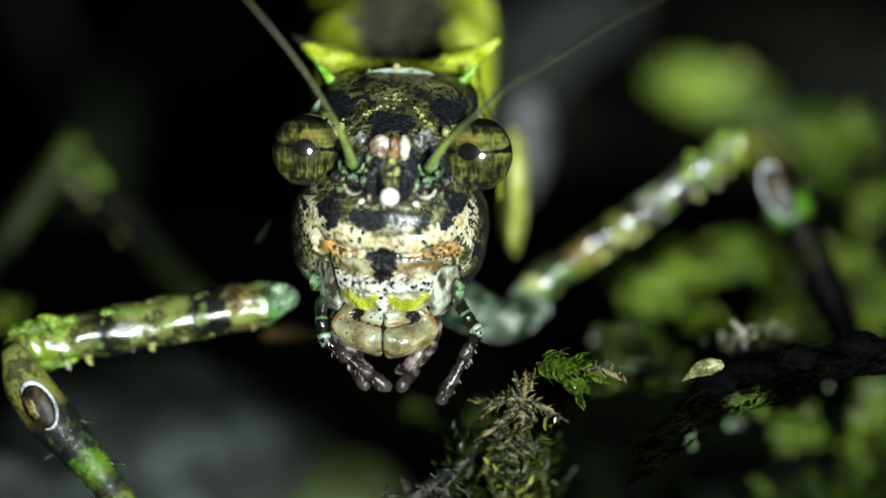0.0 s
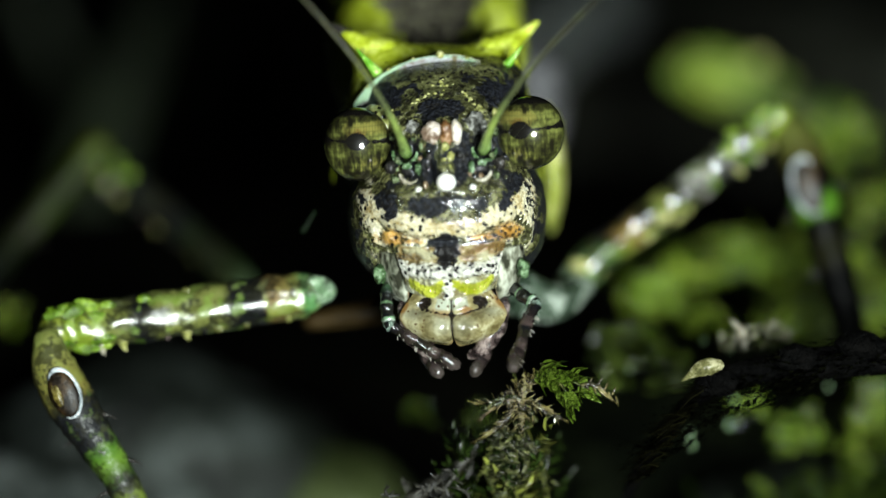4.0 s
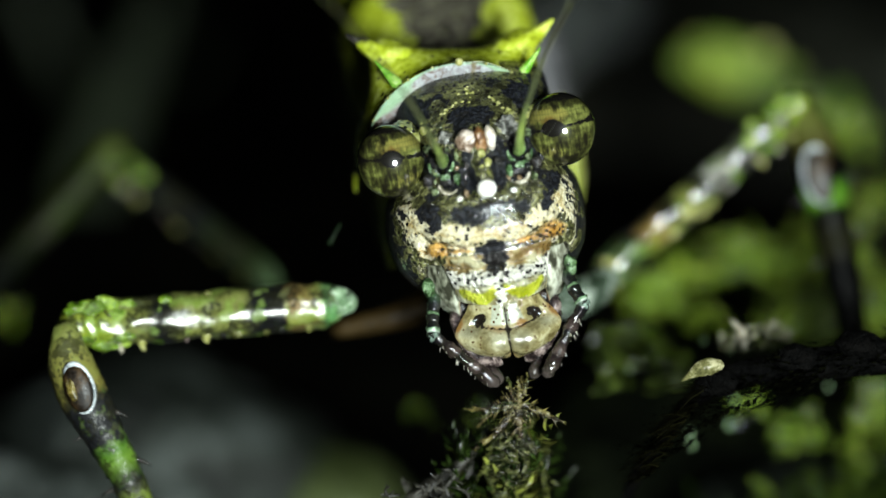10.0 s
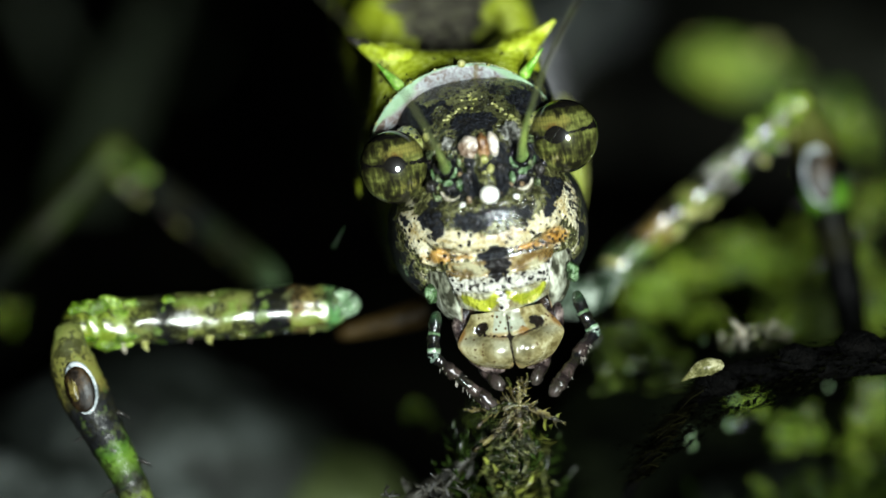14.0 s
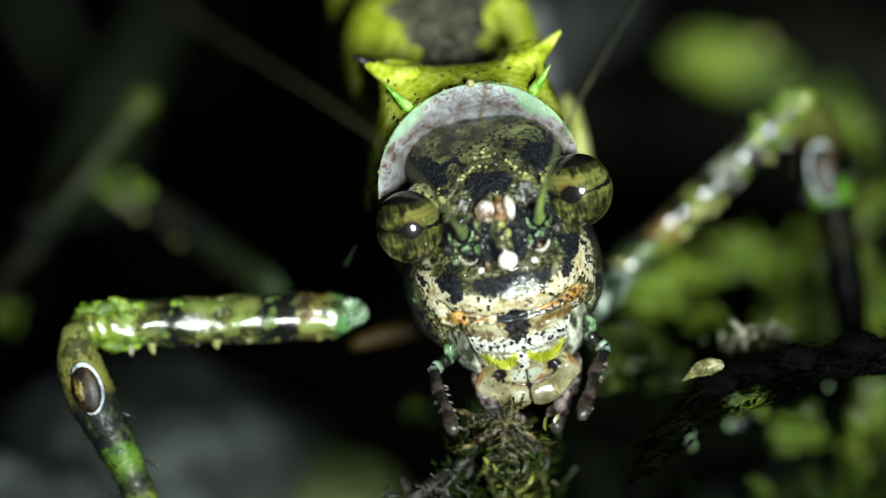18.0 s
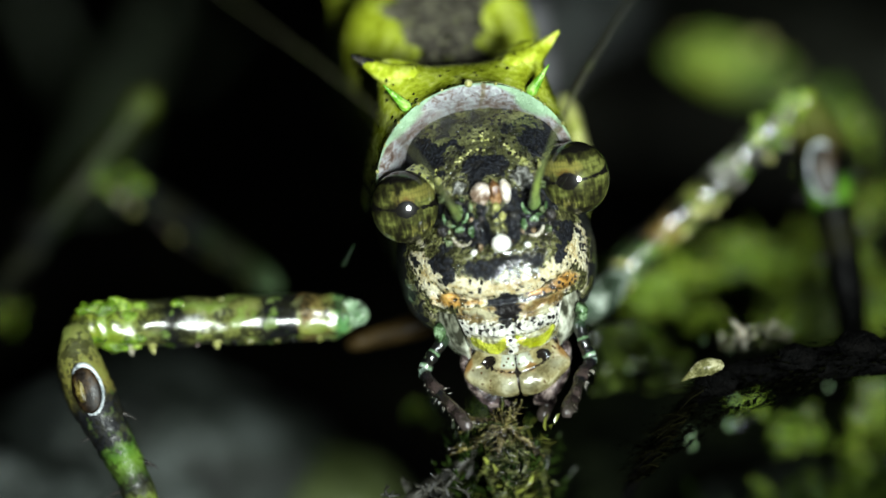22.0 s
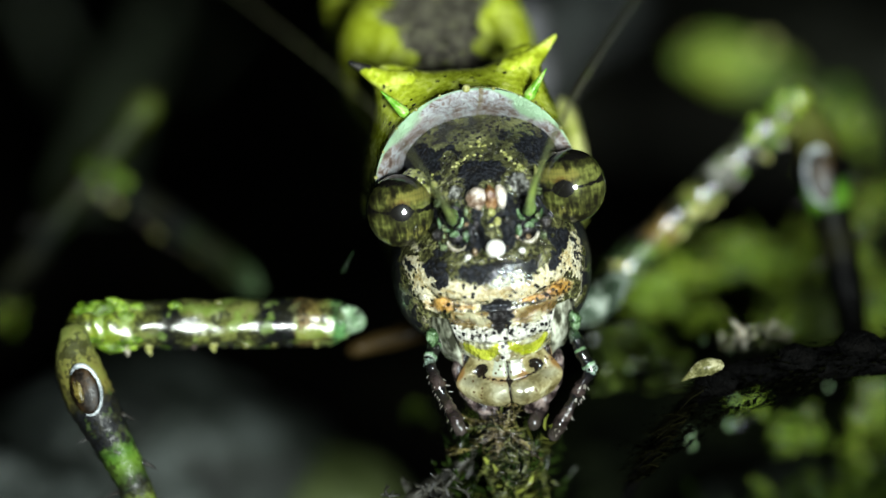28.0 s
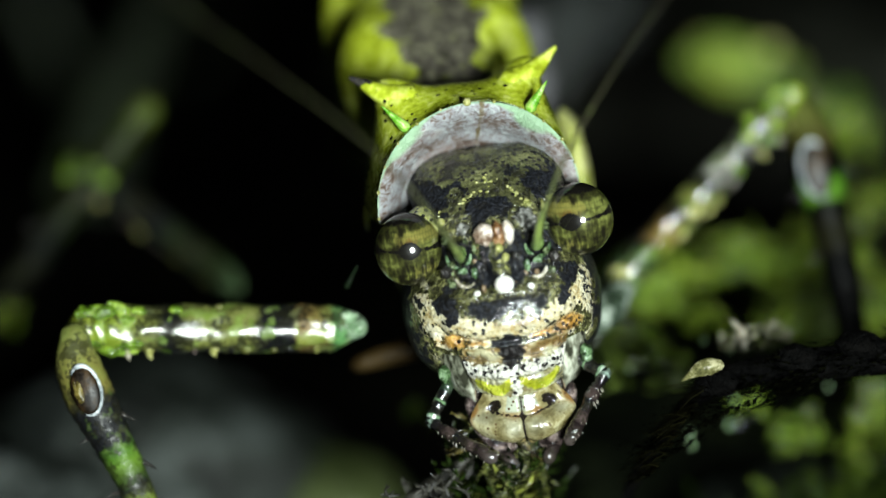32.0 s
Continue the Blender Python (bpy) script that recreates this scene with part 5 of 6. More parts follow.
for k in range(10):
    cx, cy = 15 + rng.uniform(-1, 1) * 12, 34 + rng.uniform(-1, 0.4) * 17
    for j in range(8):
        x, y = cx + rng.gauss(0, 0.8), cy + rng.gauss(0, 0.9)
        q = 1 - ((x - 15) / 14.9) ** 2 - ((y - 36) / 19.5) ** 2
        z = -14 + 11 * math.sqrt(max(q, 0))
        if z > -3.6:
            bank.shoot(rng, (x, y, z - 0.4), (rng.uniform(-0.5, 0.5), rng.uniform(-0.9, 0), 1), rng.uniform(1.4, 3.4), rng.uniform(0.7, 1.2), 13)
stuff("moss_bank", bank, M_MOSS_BANK, "bright green wet moss shoots covering the rock", "moss")
def clump(leaves, x, y, z, r, n, leaf):
    """A rounded moss cushion: many short shoots with small leaves, thrown out from its middle."""
    for k in range(n):
        a, b = rng.uniform(0, 6.283), rng.uniform(-0.5, 1.0)
        d = (math.cos(a) * math.sqrt(1 - b * b), -abs(math.sin(a)) * math.sqrt(1 - b * b), b)
        leaves.shoot(rng, (x + 0.5 * r * d[0], y + 0.5 * r * d[1], z - 0.3 * r + 0.5 * r * d[2]), d, r * rng.uniform(0.45, 0.8), leaf * rng.uniform(0.7, 1.3), 9, 0.8)


for x, y, z, r, n in ((-15.6, 18, -2.6, 0.7, 8), (7.3, 15, -1.5, 0.95, 34), (8.7, 16, -1.0, 0.9, 26), (10.9, 20, -0.2, 1.1, 34), (13.4, 19, -0.2, 0.75, 16), (12.6, 20, -0.9, 0.7, 10), (14.9, 22, 4.2, 1.2, 22), (13.6, 24, 0.2, 0.8, 20), (16.6, 24, 1.6, 1.1, 18), (16.2, 22, -2.2, 0.9, 18), (15.8, 17, -5.6, 0.9, 22), (14.6, 16, -7.6, 0.7, 12), (9.3, 14, -2.5, 0.6, 14), (11.8, 15, -2.6, 0.6, 10), (16.0, 18, -1.6, 0.9, 16), (14.7, 19, -0.5, 0.8, 22), (15.2, 18, -2.3, 0.7, 18), (15.0, 16, -6.6, 0.6, 10)):
    clump(cushion, x, y, z, r, n, 0.42)
# brighter copy of the moss leaves; the light on these tops is in the colour
lit_tops = Leaves()
for x, y, z, r, n in ((7.5, 14, -1.5, 0.8, 22), (11.0, 18, -0.3, 0.95, 26), (12.7, 18, -0.5, 0.55, 10), (15.6, 17, -2.2, 0.6, 10), (12.3, 13, -6.1, 0.6, 10), (15.9, 17, -5.4, 0.8, 12)):
    clump(lit_tops, x, y - 0.6, z, r, n, 0.34)
stuff("moss_tops", lit_tops, M_MOSS_LIT_TONE, "lime moss tops with the light put into their colour", "moss")
low_cushion = Leaves()
for x, y, z, r, n in ((12.4, 13, -6.2, 0.95, 26), (15.6, 16, -5.4, 1.0, 18), (10.6, 11, -5.5, 0.55, 14), (6.7, 11, -2.9, 0.5, 7), (7.6, 10, -3.7, 0.4, 6), (13.6, 14, -8.2, 0.9, 12), (15.5, 16, -8.0, 1.0, 12), (-0.9, 13, -5.8, 0.5, 10), (1.4, 13, -5.8, 0.5, 10)):
    clump(low_cushion, x, y, z, r, n, 0.36)
for k in range(11):
    clump(low_cushion, 7.0 + 1.0 * k + rng.uniform(-0.5, 0.5), rng.uniform(22, 30), rng.uniform(-2.8, 0.0) if k < 7 else rng.uniform(-1.5, 3.0), rng.uniform(0.6, 1.0), 12, 0.4)
for k in range(3):
    clump(low_cushion, 11.6 + 1.7 * k, rng.uniform(11, 15), rng.uniform(-9.0, -7.6), rng.uniform(0.5, 0.9), 8, 0.4)
stuff("low_cushions", low_cushion, M_MOSS_BRIGHT, "small green moss cushions below the twig", "moss")
stuff("moss_cushions", cushion, M_MOSS_LIME, "bright rounded moss cushions in front of the rock", "moss")

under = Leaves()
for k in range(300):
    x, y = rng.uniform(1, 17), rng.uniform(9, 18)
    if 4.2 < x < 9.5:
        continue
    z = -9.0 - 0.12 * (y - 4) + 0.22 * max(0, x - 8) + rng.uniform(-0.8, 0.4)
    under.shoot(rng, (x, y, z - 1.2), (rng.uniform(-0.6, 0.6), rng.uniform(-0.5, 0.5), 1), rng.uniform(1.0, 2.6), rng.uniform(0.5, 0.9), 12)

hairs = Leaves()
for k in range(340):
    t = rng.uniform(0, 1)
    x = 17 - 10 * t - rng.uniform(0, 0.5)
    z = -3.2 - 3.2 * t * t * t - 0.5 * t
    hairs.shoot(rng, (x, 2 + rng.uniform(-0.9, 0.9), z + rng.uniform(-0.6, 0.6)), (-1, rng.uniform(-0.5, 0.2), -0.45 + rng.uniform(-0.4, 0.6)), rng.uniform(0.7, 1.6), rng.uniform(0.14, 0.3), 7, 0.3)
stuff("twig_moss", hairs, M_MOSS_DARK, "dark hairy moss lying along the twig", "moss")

fronds = Leaves()
for k in range(26):
    x, z = rng.uniform(5.4, 8.2), rng.uniform(-4.6, -2.2)
    fronds.shoot(rng, (x + 0.6, rng.uniform(8, 13), z), (-1, rng.uniform(-0.3, 0.3), rng.uniform(-0.5, 0.1)), rng.uniform(0.8, 1.6), rng.uniform(0.35, 0.6), 14, 0.6, 0.2)
stuff("moss_fronds", fronds, M_MOSS_BANK, "drooping feathery green moss fronds", "moss")

# the eaten tuft under the mouth
tuft = Leaves()
for k in range(34):
    x = min(rng.gauss(1.95, 0.6), 2.7)
    tuft.shoot(rng, (x, rng.uniform(3.2, 7.0), -8.4 + rng.uniform(-0.5, 0.9) - 0.25 * abs(x - 2.3)), (rng.uniform(-0.7, 0.7), rng.uniform(-0.6, 0.3), 1), rng.uniform(0.6, 1.3), rng.uniform(0.4, 0.8), 10, 1.2)
stems = []
for k in range(8):
    p = np.array([rng.uniform(1.2, 3.4), rng.uniform(2.0, 4.0), -8.6])
    q = np.array([rng.uniform(1.5, 2.9), rng.uniform(1.4, 2.6), rng.uniform(-6.8, -5.2)])
    c = (p + q) / 2 + np.array([rng.uniform(-0.9, 0.9), 0, 0])
    stems.append(tube("stem", [p, c, q], [0.1, 0.09, 0.04], M_WET_STEM, 14, 7, 1, 0.02, k))
    for j in range(16):
        b = c + (q - c) * (j / 12 - 0.33)
        e = np.array([rng.uniform(-0.5, 0.5), rng.uniform(-0.3, 0.1), rng.uniform(-0.25, 0.35)])
        stems.append(tube("stem", [b, b + e * 0.5, b + e], [0.05, 0.07, 0.01], M_WET_STEM, 6, 6, 0.5))
tagged(new("moss_stems", joined("moss_stems", stems[0], stems[1:])), "wet olive-brown moss stems below the mouth", "moss", kind="stuff").matrix_world = BASE
wisps = []
for k in range(18):
    x = rng.gauss(0.0, 0.7)
    p = np.array([x - 0.4, rng.uniform(1.5, 4.0), -8.4 + rng.uniform(-0.3, 0.7) + 0.25 * x])
    d = np.array([rng.uniform(-1, 0.8), rng.uniform(-0.6, 0.3), 0.7]) * rng.uniform(0.5, 1.0)
    side = np.array([rng.uniform(-0.4, 0.4), 0, rng.uniform(-0.3, 0.3)])
    wisps.append(tube("wisp", [p, p + d * 0.5 + side, p + d], [0.06, 0.05, 0.01], M_WISP, 10, 6, 0.6, 0.012, k))
    for j in range(5):
        q = p + d * (0.2 + 0.15 * j) + side * 0.7
        e = np.array([rng.uniform(-0.3, 0.3), -0.1, rng.uniform(-0.25, 0.3)])
        wisps.append(tube("wisp", [q, q + e * 0.5, q + e], [0.035, 0.04, 0.006], M_WISP, 5, 5, 0.5))
wisps.append(tube("wisp", [(-1.6, 3.2, -8.8), (-0.4, 3.0, -7.7), (0.4, 3.0, -7.2), (1.3, 3.2, -6.2)], [0.3, 0.24, 0.2, 0.1], M_WISP, 24, 10, 1, 0.03, 5))
tagged(new("moss_wisps", joined("moss_wisps", wisps[0], wisps[1:])), "pale grey-brown dry moss wisps", "moss", kind="stuff").matrix_world = BASE
for k in range(16):
    x = min(rng.gauss(2.1, 0.45), 2.7)
    tuft.shoot(rng, (x, rng.uniform(1.6, 5.0), -7.4 + rng.uniform(-0.9, 0.9)), (rng.uniform(-0.9, 0.9), rng.uniform(-0.6, 0.3), 0.8), rng.uniform(0.6, 1.2), rng.uniform(0.5, 0.9), 8, 1.2, 0.6)
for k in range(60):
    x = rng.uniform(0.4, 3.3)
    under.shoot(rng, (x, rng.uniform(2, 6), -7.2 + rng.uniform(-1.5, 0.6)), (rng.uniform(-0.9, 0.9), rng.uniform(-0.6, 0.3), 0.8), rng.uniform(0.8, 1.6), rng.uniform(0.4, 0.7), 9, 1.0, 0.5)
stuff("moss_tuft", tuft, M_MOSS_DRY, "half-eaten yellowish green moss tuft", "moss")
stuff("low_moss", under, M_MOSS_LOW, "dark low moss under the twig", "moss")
star = tagged(new("dry_moss_sprig"), "brown dry star-shaped moss sprig", "moss")
star_rng = random.Random(77)
for k in range(19):
    a = 0.48 * k + star_rng.uniform(-0.2, 0.2) + 1.2 * (k % 3)
    length, curl, out = star_rng.uniform(0.6, 1.5), star_rng.uniform(-0.6, 0.6), star_rng.uniform(-0.5, 0.7)
    d = np.array([math.cos(a), 0, math.sin(a) - 0.25])
    across = np.array([-d[2], 0, d[0]])
    pts = [d * length * q + across * curl * length * q * q + np.array([0, out * length * q * (1 - 0.5 * q) - 0.15, -0.2 * q * q]) for q in (0, 0.25, 0.5, 0.75, 1)]
    w = star_rng.uniform(0.06, 0.13)
    part("leaf", tube("leaf", pts, [w * 0.5, w, w * 1.1, w * 0.7, 0.01], M_MOSS_STRAW if k % 4 else M_WET_STEM, 18, 8, 0.3, 0.03, k), star)
    for j in range(5):
        b = pts[1 + j // 2] + across * (0.05 if j % 2 else -0.05)
        e = d * 0.2 + across * (0.2 if j % 2 else -0.2)
        part("leaf_tip", tube("leaf_tip", [b, b + e * 0.5, b + e], [0.03, 0.022, 0.004], M_MOSS_STRAW, 6, 5, 0.5, 0.006, j), star)

part("stem", tube("stem", [(-0.25, 0.2, 0.8), (-0.15, 0.1, 0.4), (0.02, 0, 0), (-0.1, 0.3, -1.0)], [0.05, 0.09, 0.11, 0.09], M_WET_STEM, 20, 8, 1, 0.02, 5), star, "wet olive moss stem")

sprig = tagged(new("moss_sprig"), "small bright green moss sprig that gets eaten", "moss")
leaf_me = mesh_of("leaf", LEAF, LEAF_F, M_MOSS_SPRIG)
for pts, count, wide in (([(-0.1, 0, 0.25), (0.4, -0.1, 0.2), (0.9, -0.2, -0.1), (1.35, -0.2, -0.6)], 34, 1.0), ([(0.1, 0.1, 0.5), (0.6, -0.1, 0.3), (1.3, -0.2, 0.1), (1.75, -0.2, -0.1)], 26, 0.85)):
    part("stem", tube("stem", pts, [0.05, 0.045, 0.03], M_WET_STEM, 14, 8), sprig)
    line = spine_line(pts, count + 1)
    for k in range(count):
        d = Vector(line[k + 1] - line[k]).normalized()
        lf = part("leaf", leaf_me, sprig)
        size = wide * rng.uniform(0.7, 1.05)
        lf.matrix_basis = Matrix.Translation(Vector(line[k]) * MM) @ d.to_track_quat("Z", "Y").to_matrix().to_4x4() @ pose(0, 0, 0, 0, 0, rng.uniform(0, 360)) @ pose(0, 0, 0, -rng.uniform(30, 80)) @ Matrix.Diagonal((1.05 * size, size, 0.9 * size, 1))
part("shoot_tip", tube("shoot_tip", [(1.5, -0.2, 0.05), (1.9, -0.2, 0.12), (2.3, -0.2, -0.12), (2.75, -0.2, -0.4)], [0.05, 0.08, 0.07, 0.02], M_MOSS_STRAW, 20, 8, 0.6, 0.02, 3), sprig, "brown curled shoot tip")
for k in range(9):
    b = np.array([1.6 + 0.13 * k, -0.2, 0.1 - 0.05 * max(0, k - 3)])
    e = np.array([rng.uniform(0.05, 0.25), rng.uniform(-0.1, 0.1), 0.3 if k % 2 else -0.25])
    part("leaf_tip", tube("leaf_tip", [b, b + e * 0.5, b + e], [0.03, 0.045, 0.005], M_MOSS_STRAW, 8, 6, 0.4), sprig)


# pale buds on the twig
def bud(x, y, z, turn, length, width, label, material=M_BUD_PALE):
    b = tagged(new("moss_bud"), label, "bud", "buds on the twig")
    b.matrix_world = at(x, y, z, 0, turn)
    part("hood", tube("hood", [(0, 0, 0), (0.06, 0, length * 0.2), (0.07, 0, length * 0.45), (0, 0, length * 0.75), (-0.1, 0, length)], [width * 0.8, width * 1.05, width * 0.9, width * 0.4, width * 0.03], material, 30, 20, 0.75, width * 0.025, 4), b)


# fine strands that hang from the bud's stem, and pale beads added for glints on wet moss
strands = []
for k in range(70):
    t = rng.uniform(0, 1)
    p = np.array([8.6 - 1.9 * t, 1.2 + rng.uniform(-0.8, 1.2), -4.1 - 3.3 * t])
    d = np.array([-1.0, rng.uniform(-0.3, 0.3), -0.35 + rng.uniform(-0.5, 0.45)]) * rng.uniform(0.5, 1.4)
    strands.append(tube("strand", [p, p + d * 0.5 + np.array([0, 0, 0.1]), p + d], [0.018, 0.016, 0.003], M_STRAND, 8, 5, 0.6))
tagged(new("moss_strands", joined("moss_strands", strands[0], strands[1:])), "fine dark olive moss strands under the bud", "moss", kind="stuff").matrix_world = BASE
glint_beads = []
for x, y, z, r in ((10.0, 10, -5.15, 0.16), (9.8, 10, -6.0, 0.2), (8.4, 9, -6.25, 0.16), (8.45, 9, -6.65, 0.18), (13.2, 10, -4.7, 0.14), (6.35, 9, -4.1, 0.12), (8.8, 8, -3.1, 0.12), (9.7, 8, -3.4, 0.13), (12.2, 12, -2.6, 0.14)):
    glint_beads.append(ball("tip", (x, y, z), r * 0.6, M_GLINT_BEAD, 8, (0.8, 0.8, 1.3), 0.2, int(z * 7)))
tagged(new("moss_glints", joined("moss_glints", glint_beads[0], glint_beads[1:])), "pale beads that stand for glints on wet moss", "moss", kind="stuff").matrix_world = BASE
bud(8.75, 0.3, -3.72, -110, 1.25, 0.28, "pale wet moss bud on the twig", M_BUD)
bud(10.0, 5.4, -3.15, -25, 1.0, 0.12, "pale pointed moss bud on the twig")
ashen = Leaves()
for x, z, r, n in ((10.5, -2.9, 0.5, 12), (10.95, -2.8, 0.4, 9), (9.55, -3.05, 0.35, 8), (11.4, -3.0, 0.3, 6), (10.0, -2.9, 0.3, 5)):
    clump(ashen, x, 5.5, z, r, n, 0.26)
stuff("ashen_moss", ashen, M_MOSS_PALE, "pale ashen moss shoots behind the twig", "moss")


# ---- movement ----
HEAD_ROWS = [(0, -1.64, 2.51, 8.19, 2.76, -2.04), (0.5, -1.49, 2.5, 7.93, 2.39, -2.14), (1, -1.31, 2.51, 7.69, 2.16, -2.18), (1.5, -1.14, 2.55, 7.44,
    2.19, -2.64), (2, -0.98, 2.6, 7.33, 2.01, -2.94), (2.5, -0.79, 2.73, 7.2, 1.52, -2.86), (3, -0.57, 2.88, 7.3, 1.23, -3.1), (3.5, -0.32, 3.06, 7.4,
    0.53, -3.09), (5.5, 1.12, 2.57, 7.98, -14.21, 0.68), (6, 0.93, 2.72, 8.27, -9.66, 0.82), (6.5, 0.94, 2.84, 8.48, -8.83, 0.97), (7, 0.97, 2.87,
    8.34, -8.87, 1.09), (7.5, 0.96, 2.84, 8.53, -8.73, 1.13), (8, 0.96, 2.84, 8.85, -8.73, 0.99), (8.5, 0.97, 2.84, 8.76, -8.81, 1), (9, 1.01, 2.84,
    8.42, -9.07, 0.89), (9.5, 1.09, 2.82, 7.89, -9.44, 0.68), (10, 1.21, 2.75, 7.86, -9.52, 0.4), (10.5, 1.34, 2.63, 7.88, -9.42, 0.21), (11, 1.38,
    2.51, 7.7, -9.32, 0.21), (11.5, 1.36, 2.56, 7.56, -9.21, 0.34), (12, 1.34, 2.57, 7.68, -9.15, 0.33), (12.5, 1.33, 2.55, 7.66, -9.17, 0.1), (13,
    1.32, 2.53, 7.66, -9.15, 0.16), (13.5, 1.31, 2.54, 7.47, -9.2, 0.22), (14, 1.3, 2.55, 7.52, -9.24, 0.38), (14.5, 1.3, 2.54, 7.36, -9.2, 0.42),
    (16.5, 1.45, 2.07, 13.07, -11.05, -0.76), (17, 1.69, 1.3, 15.23, -12.35, 0.11), (17.5, 1.8, 0.74, 17.07, -12.09, 0.64), (18, 1.82, 0.63, 16.92,
    -11.2, 0.66), (18.5, 1.83, 0.63, 15.92, -9.9, 0.32), (19, 1.89, 0.62, 15.82, -10.1, 0.22), (19.5, 1.86, 0.71, 16.36, -9.98, 0.3), (20, 1.78, 0.88,
    16.18, -9.39, 0.4), (20.5, 1.75, 0.96, 15.76, -9.09, 0.62), (21, 1.74, 0.94, 15.82, -9.29, 0.44), (21.5, 1.69, 1.07, 15.58, -8.75, 0.48), (22,
    1.66, 1.15, 15.5, -8.55, 0.44), (22.5, 1.65, 1.16, 15.78, -8.66, 0.34), (23, 1.66, 1.17, 15.56, -8.73, 0.42), (23.5, 1.65, 1.19, 15.34, -8.72,
    0.48), (24, 1.64, 1.21, 15.56, -8.75, 0.48), (24.5, 1.64, 1.22, 15.5, -8.76, 0.35), (25, 1.64, 1.21, 15.44, -8.78, 0.39), (25.5, 1.63, 1.21,
    15.65, -8.8, 0.63), (27.5, 1.59, 1.09, 15.37, -8.55, 0.27), (28, 1.51, 0.97, 14.09, -7.1, 0.28), (28.5, 1.58, 0.63, 13.68, -6.72, 0.01), (29,
    1.57, 0.48, 13.67, -6.81, -0.39), (29.5, 1.58, 0.38, 13.68, -7.06, -0.35), (30, 1.58, 0.38, 13.69, -7.04, -0.28), (30.5, 1.55, 0.39, 13.72, -7.01,
    -0.19), (31, 1.55, 0.3, 13.67, -7.21, -0.06), (31.5, 1.65, 0.03, 13.83, -7.96, -0.32), (32, 1.77, -0.17, 14.18, -8.88, -0.53)]
BODY_ROWS = [(0, -1.49, 6.89, 0.91, -8), (0.5, -1.37, 6.89, 0.86, -7.86), (1, -1.23, 6.89, 0.72, -7.71), (1.5, -1.1, 6.92, 0.62, -7.57), (2, -0.97,
    6.98, 0.42, -7.43), (2.5, -0.81, 7.1, 0.22, -7.29), (3, -0.63, 7.23, 0.07, -7.14), (3.5, -0.44, 7.39, -0.33, -7), (5.5, 0.25, 7.19, -3.31, -4),
    (6, 0.19, 7.2, -3.33, -4), (6.5, 0.18, 7.23, -3.52, -4), (7, 0.18, 7.26, -3.76, -4), (7.5, 0.18, 7.24, -4, -4), (8, 0.18, 7.24, -4.2, -4), (8.5,
    0.18, 7.24, -4.3, -4), (9, 0.19, 7.23, -4.51, -4), (9.5, 0.23, 7.2, -4.67, -4), (10, 0.27, 7.19, -4.58, -4), (10.5, 0.32, 7.16, -4.55, -4), (11,
    0.33, 7.12, -4.59, -4), (11.5, 0.33, 7.15, -4.73, -4), (12, 0.33, 7.16, -4.88, -4), (12.5, 0.34, 7.14, -5.2, -4), (13, 0.34, 7.13, -5.3, -4),
    (13.5, 0.32, 7.13, -5.28, -4), (14, 0.32, 7.13, -5.27, -4), (14.5, 0.32, 7.13, -5.27, -4), (16.5, 0.4, 6.96, -5.76, -0.8), (17, 0.44, 6.82, -6.48,
    -0.16), (17.5, 0.47, 6.68, -7.13, 0), (18, 0.51, 6.62, -7.38, 0), (18.5, 0.53, 6.57, -7.34, 0), (19, 0.57, 6.53, -7.44, 0), (19.5, 0.58, 6.53,
    -7.49, 0), (20, 0.56, 6.57, -7.51, 0), (20.5, 0.53, 6.58, -7.55, 0), (21, 0.5, 6.54, -7.49, 0), (21.5, 0.47, 6.59, -7.34, 0), (22, 0.45, 6.62,
    -7.33, 0), (22.5, 0.45, 6.61, -7.42, 0), (23, 0.45, 6.61, -7.36, 0), (23.5, 0.46, 6.61, -7.44, 0), (24, 0.45, 6.62, -7.33, 0), (24.5, 0.45, 6.62,
    -7.27, 0), (25, 0.45, 6.62, -7.27, 0), (25.5, 0.45, 6.62, -7.27, 0), (27.5, 0.42, 6.52, -7.51, 0), (28, 0.36, 6.45, -7.95, 0), (28.5, 0.36, 6.38,
    -8.29, 0), (29, 0.33, 6.37, -8.34, 0), (29.5, 0.32, 6.35, -8.45, 0), (30, 0.32, 6.33, -8.38, 0), (30.5, 0.32, 6.32, -8.52, 0), (31, 0.33, 6.27,
    -8.8, 0), (31.5, 0.35, 6.13, -9.07, 0), (32, 0.36, 6.01, -8.97, 0)]
